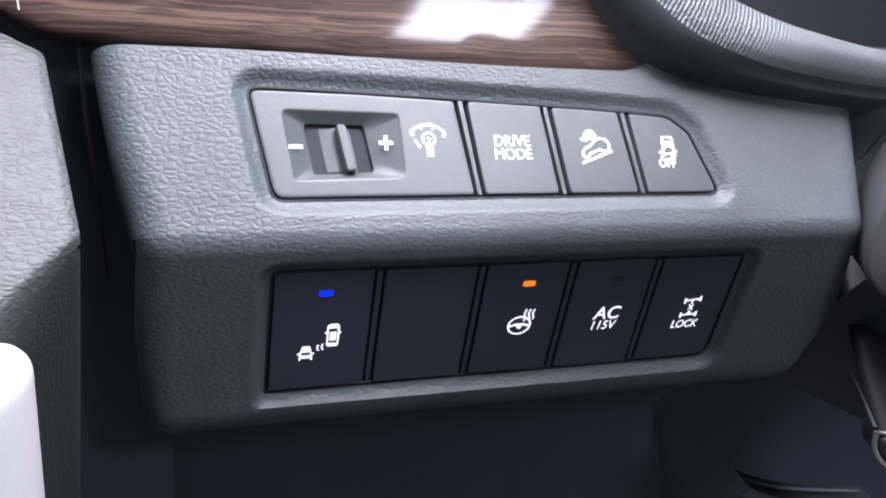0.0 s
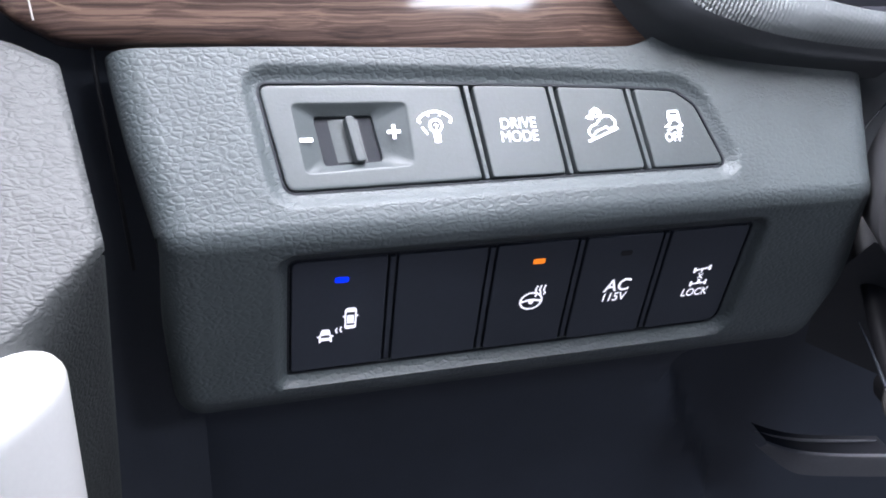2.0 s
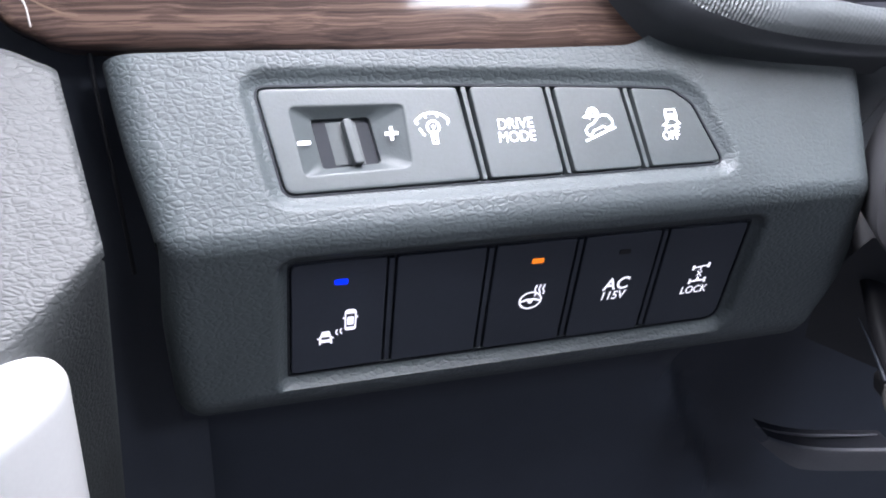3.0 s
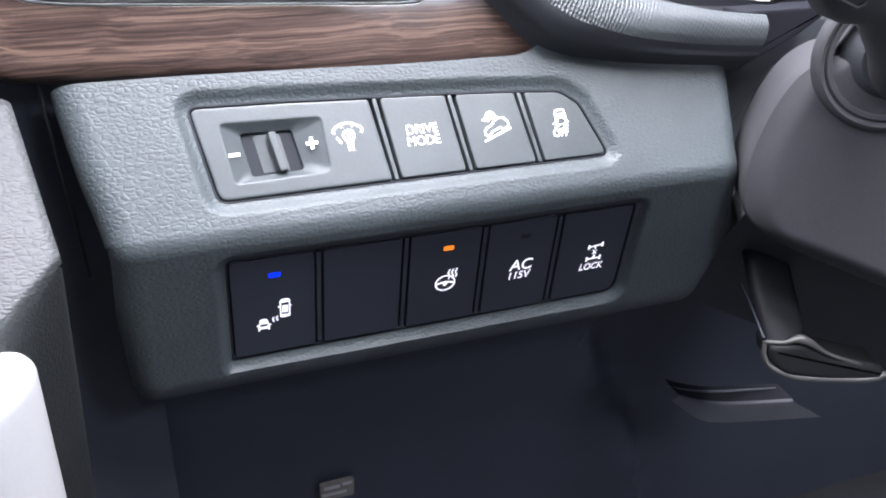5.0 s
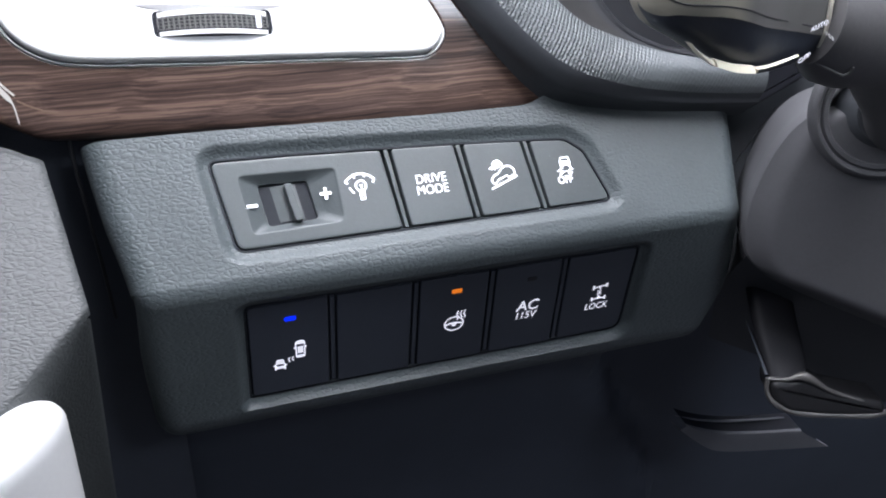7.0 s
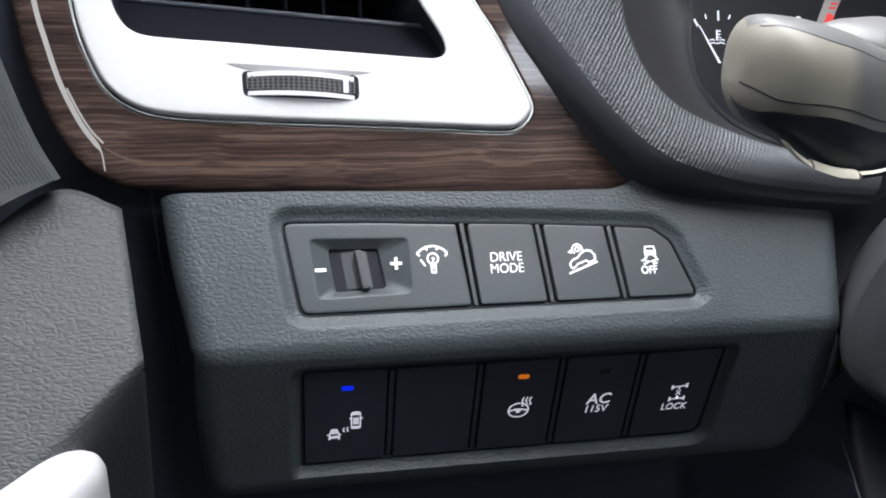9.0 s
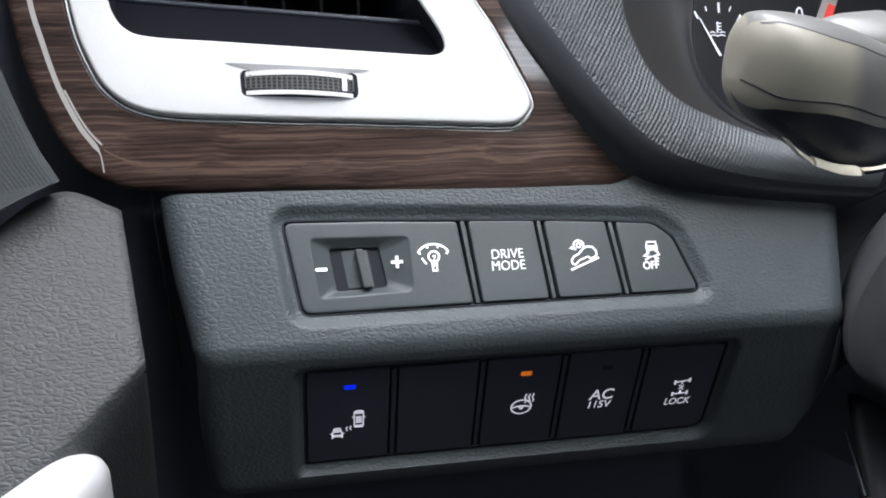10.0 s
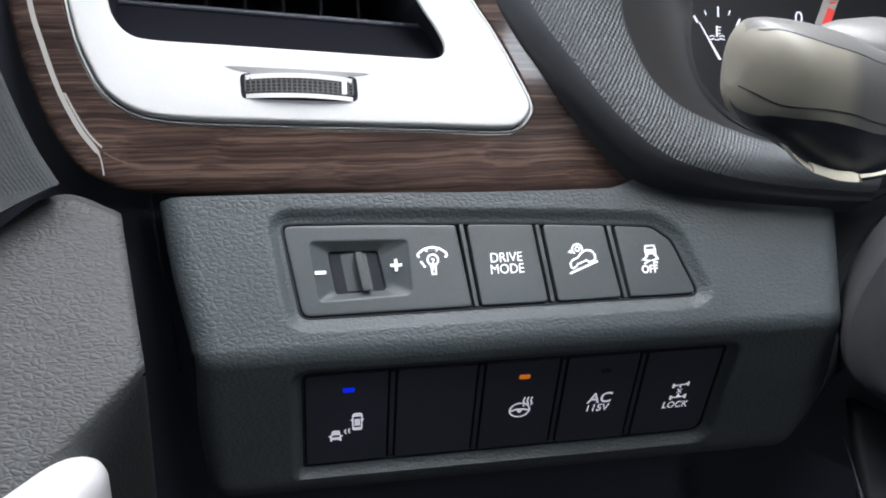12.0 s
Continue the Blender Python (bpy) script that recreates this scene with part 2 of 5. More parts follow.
def part(name, verts, faces, mat, parent=None, label="", smooth=True, uvs=None, angle=40):
    me = bpy.data.meshes.new(name)
    me.from_pydata([(x * CM, y * CM, z * CM) for x, y, z in verts], [], faces)
    bm = bmesh.new()
    bm.from_mesh(me)
    bmesh.ops.recalc_face_normals(bm, faces=bm.faces)
    bm.to_mesh(me)
    bm.free()
    me.materials.append(mat)
    if uvs:
        layer = me.uv_layers.new(name="UVMap")
        for loop in me.loops:
            layer.data[loop.index].uv = uvs[loop.vertex_index]
    if smooth:
        me.shade_smooth()
        for poly in me.polygons:
            if len(poly.vertices) > 6:
                poly.use_smooth = False
        me.set_sharp_from_angle(angle=radians(angle))
    ob = new(name, me)
    if parent:
        ob.parent = parent
    if label:
        ob["label"] = label
    return ob


def plane_frame(origin, up):
    """Local x to the right, y along up, z out of the face towards the driver."""
    x, y = Vector((1, 0, 0)), Vector(up).normalized()
    return frame_of(origin, x, y)


def frame_of(origin, x, y):
    x, y = Vector(x).normalized(), Vector(y).normalized()
    z = x.cross(y)
    return Matrix(((x.x, y.x, z.x, origin[0]), (x.y, y.y, z.y, origin[1]), (x.z, y.z, z.z, origin[2]), (0, 0, 0, 1)))


UPPER = plane_frame((0, -0.2, 0.05), (0, 0.562, 0.827))
LOWER = plane_frame((0, -0.9, -3.71), (0, -0.203, 0.979))
VENT = plane_frame((0, 1.2, 1.85), (0, 0.342, 0.94))
BAND = plane_frame((0, 0.3, 2.2), (0, 0.5, 0.866))
DIALS = plane_frame((0, 5.0, 5.0), (0, 0.342, 0.94))
SHROUD = frame_of((10, -3, 1.5), (0.86, -0.5, 0), (0, 0, 1))
DOOR = frame_of((-9.49, 0.05, 1.75), (0.9752, 0.2212, 0), (-0.168, 0.7408, 0.6503))
DOOR_UP = frame_of((-9.5, 0.3, 1.7), (0.824, 0.566, 0), (-0.11, 0.16, 0.98))


def at(m, pts):
    return [tuple(m @ Vector(p)) for p in pts]


def corner_round(pts, radii, steps=6):
    """Closed outline with each corner rounded by its radius."""
    out, n = [], len(pts)
    for i, p in enumerate(pts):
        p, a, b = Vector(p), Vector(pts[i - 1]), Vector(pts[(i + 1) % n])
        r = radii[i] if isinstance(radii, (list, tuple)) else radii
        if r <= 0:
            out.append((p.x, p.y))
            continue
        u, v = (a - p).normalized(), (b - p).normalized()
        half = math.acos(max(-1, min(1, u.dot(v)))) / 2
        d = min(r / math.tan(half), 0.48 * (a - p).length, 0.48 * (b - p).length)
        for k in range(steps + 1):
            s = k / steps
            q = (p + u * d) * (1 - s) ** 2 + p * 2 * s * (1 - s) + (p + v * d) * s ** 2
            out.append((q.x, q.y))
    return out


def inset(outline, d):
    n, out = len(outline), []
    area = sum(outline[i][0] * outline[(i + 1) % n][1] - outline[(i + 1) % n][0] * outline[i][1] for i in range(n))
    s = 1 if area > 0 else -1
    for i in range(n):
        a, p, b = Vector(outline[i - 1]), Vector(outline[i]), Vector(outline[(i + 1) % n])
        e, f = (p - a), (b - p)
        if e.length < 1e-6 or f.length < 1e-6:
            out.append((p.x, p.y))
            continue
        e.normalize(), f.normalize()
        n1, n2 = Vector((-e.y, e.x)) * s, Vector((-f.y, f.x)) * s
        m = (n1 + n2)
        m = m / max(0.3, m.dot(n1)) if m.length > 1e-6 else n1
        q = p + m * d
        out.append((q.x, q.y))
    return out


def rings(loops, close=True, caps=(True, True)):
    """Faces over loops of equal length."""
    verts, faces, n = [], [], len(loops[0])
    for l in loops:
        verts += l
    for k in range(len(loops) - 1):
        for i in range(n if close else n - 1):
            j = (i + 1) % n
            faces.append((k * n + i, k * n + j, (k + 1) * n + j, (k + 1) * n + i))
    if caps[0]:
        faces.append(tuple(range(n)))
    if caps[1]:
        faces.append(tuple((len(loops) - 1) * n + i for i in range(n)))
    return verts, faces


def plate(m, outline, h0, h1, bevel=0.04, steps=2):
    """A plate on a face, from height h0 to h1, with a rounded upper edge."""
    loops = [[(x, y, h0) for x, y in outline]]
    for k in range(steps + 1):
        a = k / steps * math.pi / 2
        ring = inset(outline, bevel * (1 - math.cos(a)))
        loops.append([(x, y, h1 - bevel + bevel * math.sin(a)) for x, y in ring])
    loops.append([(x, y, h1) for x, y in inset(outline, bevel * 1.3 + 0.004)])
    verts, faces = rings(loops)
    return at(m, verts), faces


def smooth_closed(points, steps=5):
    """A closed Catmull-Rom curve through points."""
    n, out = len(points), []
    for i in range(n):
        p = [Vector(points[(i + d) % n]) for d in (-1, 0, 1, 2)]
        for k in range(steps):
            s = k / steps
            q = 0.5 * (2 * p[1] + (p[2] - p[0]) * s + (2 * p[0] - 5 * p[1] + 4 * p[2] - p[3]) * s * s + (3 * p[1] - p[0] - 3 * p[2] + p[3]) * s**3)
            out.append((q.x, q.y))
    return out


def box_outline(x0, y0, x1, y1, r=0.0, steps=4):
    return corner_round([(x0, y0), (x1, y0), (x1, y1), (x0, y1)], r, steps)


def grid(nu, nv, f):
    verts = [f(i / nu, j / nv) for j in range(nv + 1) for i in range(nu + 1)]
    uvs = [(i / nu, j / nv) for j in range(nv + 1) for i in range(nu + 1)]
    w = nu + 1
    faces = [(j * w + i, j * w + i + 1, (j + 1) * w + i + 1, (j + 1) * w + i) for j in range(nv) for i in range(nu)]
    return verts, faces, uvs


def lerp(table, x):
    """Smooth interpolation in rows of (x, value...)."""
    if x <= table[0][0]:
        return list(table[0][1:])
    for a, b in zip(table, table[1:]):
        if x <= b[0]:
            s = (x - a[0]) / (b[0] - a[0])
            return [p + (q - p) * s for p, q in zip(a[1:], b[1:])]
    return list(table[-1][1:])


def spline(table, x):
    """Catmull-Rom through rows of (x, value...)."""
    x = max(table[0][0], min(table[-1][0], x))
    k = max(i for i in range(len(table) - 1) if table[i][0] <= x)
    p = [table[max(0, min(len(table) - 1, k + d))] for d in (-1, 0, 1, 2)]
    s = (x - p[1][0]) / (p[2][0] - p[1][0])
    out = []
    for c in range(1, len(table[0])):
        h = p[2][0] - p[1][0]
        m1 = (p[2][c] - p[0][c]) / max(1e-6, p[2][0] - p[0][0]) * h
        m2 = (p[3][c] - p[1][c]) / max(1e-6, p[3][0] - p[1][0]) * h
        out.append((2 * s**3 - 3 * s**2 + 1) * p[1][c] + (s**3 - 2 * s**2 + s) * m1 + (-2 * s**3 + 3 * s**2) * p[2][c] + (s**3 - s**2) * m2)
    return out


def soft(x, a, b):
    t = max(0.0, min(1.0, (x - a) / (b - a)))
    return t * t * (3 - 2 * t)


def outline_distance(outline, x, y):
    """Signed distance to an outline: negative inside."""
    best, inside, n = 1e9, False, len(outline)
    for i in range(n):
        ax, ay = outline[i]
        bx, by = outline[(i + 1) % n]
        dx, dy = bx - ax, by - ay
        l2 = dx * dx + dy * dy
        s = max(0, min(1, ((x - ax) * dx + (y - ay) * dy) / l2)) if l2 > 0 else 0
        d = math.hypot(x - ax - s * dx, y - ay - s * dy)
        best = min(best, d)
        if (ay > y) != (by > y) and x < (bx - ax) * (y - ay) / (by - ay) + ax:
            inside = not inside
    return -best if inside else best


def stroke(points, width, closed=False):
    """A flat ribbon along points: returns an outline strip as verts, faces in 2D."""
    n, left, right = len(points), [], []
    for i in range(n):
        p = Vector(points[i])
        a = Vector(points[i - 1]) if i > 0 or closed else None
        b = Vector(points[(i + 1) % n]) if i < n - 1 or closed else None
        d1 = (p - a).normalized() if a is not None else (b - p).normalized()
        d2 = (b - p).normalized() if b is not None else d1
        m = Vector((-(d1.y + d2.y), d1.x + d2.x))
        m = m.normalized() if m.length > 1e-6 else Vector((-d1.y, d1.x))
        k = width / 2 / max(0.5, m.dot(Vector((-d1.y, d1.x))))
        left.append(p + m * k), right.append(p - m * k)
    verts = [(q.x, q.y) for q in left + right]
    count = n if closed else n - 1
    faces = [(i, (i + 1) % n, n + (i + 1) % n, n + i) for i in range(count)]
    return verts, faces


def symbol(name, m, pieces, mat, parent, height=0.012, base=0.0, label=""):
    """A printed symbol: strokes ('s', points, width, closed) and filled shapes ('f', points), a little proud of the face."""
    verts, faces = [], []
    for piece in pieces:
        if piece[0] == "s":
            v, f = stroke(piece[1], piece[2], len(piece) > 3 and piece[3])
        else:
            v, f = list(piece[1]), [tuple(range(len(piece[1])))]
        o = len(verts)
        verts += [(x, y, base + height) for x, y in v]
        faces += [tuple(o + i for i in face) for face in f]
    return part(name, at(m, verts), faces, mat, parent, label, smooth=False)


def circle(cx, cy, r, n=20, a0=0.0, a1=360.0, ry=None):
    full = abs(a1 - a0) >= 360
    return [(cx + r * math.cos(radians(a0 + (a1 - a0) * k / (n if full else n - 1))), cy + (ry or r) * math.sin(radians(a0 + (a1 - a0) * k / (n if full else n - 1)))) for k in range(n)]


def lettering(name, text, m, x, y, size, mat, parent, base=0.0, stretch=1.0, shear=0.0, bold=0.0, align="CENTER"):
    """Raised print in the built-in font, as a mesh on a face."""
    cu = bpy.data.curves.new(name, "FONT")
    cu.body, cu.size, cu.align_x, cu.align_y, cu.shear, cu.offset, cu.extrude = text, size * CM, align, "CENTER", shear, bold * CM, 0.004 * CM
    tmp = bpy.data.objects.new(name, cu)
    scene.collection.objects.link(tmp)
    bpy.context.view_layer.update()
    me = bpy.data.meshes.new_from_object(tmp.evaluated_get(bpy.context.evaluated_depsgraph_get()))
    bpy.data.objects.remove(tmp)
    me.name = name
    me.materials.clear()
    me.materials.append(mat)
    mm = m.copy()
    mm.translation = mm.translation * CM
    me.transform(mm @ Matrix.Translation((x * CM, y * CM, (base + 0.008) * CM)) @ Matrix.Diagonal((stretch, 1, 1, 1)))
    ob = new(name, me)
    ob.parent = parent
    return ob


def tube(points, radius, sides=10, caps=True):
    """A round rod along points; radius is a number or one for each point."""
    loops, n = [], len(points)
    ref = Vector((0, 0, 1))
    for i, p in enumerate(points):
        p = Vector(p)
        d = (Vector(points[min(n - 1, i + 1)]) - Vector(points[max(0, i - 1)])).normalized()
        side = d.cross(ref)
        side = side.normalized() if side.length > 1e-3 else Vector((1, 0, 0))
        up = side.cross(d).normalized()
        r = radius[i] if isinstance(radius, (list, tuple)) else radius
        loops.append([tuple(p + (side * math.cos(2 * math.pi * k / sides) + up * math.sin(2 * math.pi * k / sides)) * r) for k in range(sides)])
    return rings(loops, True, (caps, caps))


# ---- switch panel ----
def resample(loops, centre):
    """Points of several outlines at the same angles round a centre, so that they can be bridged."""
    angles = sorted({round(math.atan2(y - centre[1], x - centre[0]), 4) for l in loops for x, y in l} | {round(-math.pi + 2 * math.pi * k / 72 + 0.001, 4) for k in range(72)})
    out = []
    for l in loops:
        row = []
        for a in angles:
            c, s, best = math.cos(a), math.sin(a), 0.0
            for i in range(len(l)):
                (ax, ay), (bx, by) = l[i - 1], l[i]
                ax, ay, bx, by = ax - centre[0], ay - centre[1], bx - centre[0], by - centre[1]
                d = (bx - ax) * s - (by - ay) * c
                if abs(d) < 1e-9:
                    continue
                t = (ax * (by - ay) - ay * (bx - ax)) / (c * (by - ay) - s * (bx - ax))
                u = (ay * c - ax * s) / d
                u = u if abs(bx - ax) + abs(by - ay) > 1e-9 else 0
                if t > best and -1e-6 <= u <= 1 + 1e-6:
                    best = t
            row.append((centre[0] + c * best, centre[1] + s * best))
        out.append(row)
    return out


def ring_plate(m, levels, centre, caps=(False, False)):
    """A plate with a hole: levels are (outline, height) from the outer back edge over the face to the inner back edge."""
    rows = resample([o for o, _ in levels], centre)
    verts, faces = rings([[(x, y, h) for x, y in r] for r, (_, h) in zip(rows, levels)], True, caps)
    return at(m, verts), faces


TOP_EDGE = [(-5.8, 1.29), (-3.49, 1.24), (-1.26, 1.14), (0.82, 1.05), (2.8, 0.94), (4.04, 0.84)]
UPPER_CUT = corner_round([(-5.8, 1.3), (-3.5, 1.24), (-1.2, 1.14), (0.8, 1.05), (2.8, 0.94), (4.15, 0.84), (4.66, 0.44), (5.24, -1.12), (-5.4, -1.14)],
                         [0.22, 0, 0, 0, 0, 0.5, 0.5, 0.2, 0.3])
LOWER_CUT = corner_round([(-5.42, 1.36), (6.14, 1.34), (6.06, -1.84), (-5.46, -1.9)], [0.2, 0.12, 0.4, 0.06])


PROUD = 0.12


def fascia_section():
    """Rows of the panel's profile: (y, z, out_y, out_z, face, v)."""
    rows = []
    un, ln = (-0.827, 0.562), (-0.979, -0.203)
    for k in range(7):
        a = k / 6 * math.pi / 2
        rows.append(("top", a, *un))
    for k in range(1, 84):
        rows.append(("upper", k / 84, *un))
    for k in range(9):
        rows.append(("crease", k / 8, un[0] + (ln[0] - un[0]) * k / 8, un[1] + (ln[1] - un[1]) * k / 8))
    for k in range(1, 88):
        rows.append(("lower", k / 88, *ln))
    under = (-0.53, -0.85)
    for k in range(9):
        rows.append(("bottom", k / 8, ln[0] + (under[0] - ln[0]) * k / 8, ln[1] + (under[1] - ln[1]) * k / 8))
    for k in range(1, 9):
        rows.append(("under", (k - 1) / 7 * 0.98 + 0.02, *under))
    return rows


def fascia():
    left = [(-12, -8.0), (-6.3, -8.05), (-4.0, -8.12), (-1.6, -8.05), (0.2, -8.5), (1.8, -8.8), (3, -8.9)]
    right = [(-12, 9.0), (-6.2, 9.42), (-4.4, 9.85), (-1.6, 9.58), (-0.3, 9.76), (0.9, 9.96), (3, 10.05)]
    crease_u, crease_l, r = -2.0, 2.15, 0.22
    cols = [("l", 4.0), ("l", 1.2)] + [("la", k / 6) for k in range(6)] + [("m", k / 300) for k in range(301)] + [("ra", k / 6) for k in range(5, -1, -1)] + [("r", 1.2), ("r", 4.0)]
    rows, verts = fascia_section(), []
    for kind, s, oy, oz in rows:
        n = Vector((0, oy, oz)).normalized()
        for ck, cs in cols:
            def base(x):
                top = 2.06 - 0.15 * soft(x, -7.0, 1.5) + 0.55 * soft(x, 2.9, 4.7)
                if kind == "top":
                    p = UPPER @ Vector((0, top - 0.16 * (1 - math.sin(s)), PROUD - 0.9 * (1 - math.sin(s)) ** 2))
                    v = None
                elif kind == "upper":
                    v = top - 0.002 - (top - 0.002 - crease_u - r) * s
                    p = UPPER @ Vector((0, v, PROUD))
                elif kind in ("crease", "bottom"):
                    if kind == "crease":
                        a, b, c = UPPER @ Vector((0, crease_u + r, PROUD)), UPPER @ Vector((0, crease_u, PROUD)), LOWER @ Vector((0, crease_l - r, PROUD))
                    else:
                        a, b = LOWER @ Vector((0, -2.15, PROUD)), LOWER @ Vector((0, -2.62, PROUD))
                        c = b + Vector((0, 0.85, -0.53)) * 0.5
                    p, v = a * (1 - s) ** 2 + b * 2 * s * (1 - s) + c * s * s, None
                elif kind == "lower":
                    v = crease_l - r - (crease_l - r + 2.15) * s
                    p = LOWER @ Vector((0, v, PROUD))
                else:
                    b = LOWER @ Vector((0, -2.62, PROUD)) + Vector((0, 0.85, -0.53)) * 0.5
                    p, v = b + Vector((0, 0.85, -0.53)) * 6 * s, None
                return p, v
            z0 = base(0)[0].z
            xl, xr = spline(left, z0)[0], spline(right, z0)[0]
            e = 0.68
            if ck in ("l", "r"):
                x, depth = (xl if ck == "l" else xr), cs
            elif ck in ("la", "ra"):
                a = cs * math.pi / 2
                off, depth = e * (1 - math.cos(a)), e * (1 - math.sin(a))
                x = (xl + off) if ck == "la" else (xr - off)
            else:
                x, depth = (xl + e) + (xr - xl - 2 * e) * cs, 0.0
            p, v = base(x)
            if v is not None and depth == 0.0:
                cut, deep, wide = (UPPER_CUT, PROUD + 0.05, 0.42) if kind == "upper" else (LOWER_CUT, PROUD + 0.12, 0.36)
                if abs(x) < 7:
                    d = outline_distance(cut, x, v)
                    depth += deep * (1 - soft(d, 0.04, wide)) + 0.4 * (1 - soft(d, -0.2, 0.04))
            p = p - n * depth
            verts.append((x, p.y, p.z))
    w = len(cols)
    faces = [(j * w + i, j * w + i + 1, (j + 1) * w + i + 1, (j + 1) * w + i) for j in range(len(rows) - 1) for i in range(w - 1)]
    top = thing("dashboard_switch_panel", "grey leather-grained plastic lower dashboard panel with two switch recesses", "dashboard panel")
    start = next(j for j, row in enumerate(rows) if row[0] == "under")
    part("panel_shell", verts[:(start + 1) * w], [f for f in faces if max(f) < (start + 1) * w], GRAIN, top)
    # same moulding as the shell, coloured darker to carry its shade
    part("underside", verts[(start - 1) * w:], [tuple(i - (start - 1) * w for i in f) for f in faces if min(f) >= (start - 1) * w], KNEE, top, "underside in the knee colour, shade painted in")


fascia()


def edge_v(x):
    return lerp(TOP_EDGE, x)[0]


UPPER_TOP, LOWER_TOP = -0.02, -0.10


def switch(name, m, outline, floor, face, mat, label, group, bevel=0.035):
    ob = thing(name, label, "switch", group)
    part("button", *plate(m, inset(outline, 0.03), floor, face, bevel), mat, ob)
    return ob


def slanted(x0t, x0b, x1t, x1b, vb=-1.1):
    return corner_round([(x0t, edge_v(x0t)), (x1t, edge_v(x1t)), (x1b, vb), (x0b, vb)], 0.14, 5)


def switch_frame(name, m, cut, floor, dividers, label):
    ob = thing(name, label, "switch frame")
    part("backing", *plate(m, inset(cut, -0.05), floor - 0.1, floor, 0.02), GAP_BLACK, ob)
    rim = UPPER_TOP - 0.02 if m is UPPER else LOWER_TOP - 0.02
    outer, inner = inset(cut, -0.035), inset(cut, 0.01)
    centre = (0.0, 0.0) if m is UPPER else (0.3, -0.2)
    # black ring added to draw the shaded gap round the switches
    part("gasket", *ring_plate(m, [(outer, floor), (outer, rim), (inner, rim), (inner, floor)], centre), GAP_BLACK, ob, "thin black gasket")
    for line in dividers:
        part("divider", *plate(m, line, floor, line_top(m), 0.02), SATIN if m is UPPER else LOWER_KEY, ob)
    return ob


def line_top(m):
    return UPPER_TOP - 0.03 if m is UPPER else LOWER_TOP - 0.012


upper_lines = [corner_round([(a - 0.055, edge_v(a) - 0.02), (a + 0.055, edge_v(a) - 0.02), (b + 0.055, -1.08), (b - 0.055, -1.08)], 0.0) for a, b in ((-1.145, -0.92), (0.92, 1.13), (2.915, 3.155))]
lower_lines = [box_outline(a - 0.062, -1.76, a + 0.062, 1.26) for a in (-3.13, -0.78, 1.48, 3.75)]
switch_frame("upper_switch_frame", UPPER, UPPER_CUT, -0.3, upper_lines, "black frame with thin grey dividers behind the upper switches")
switch_frame("lower_switch_frame", LOWER, LOWER_CUT, -0.2, lower_lines, "black frame with thin dark dividers behind the lower switches")


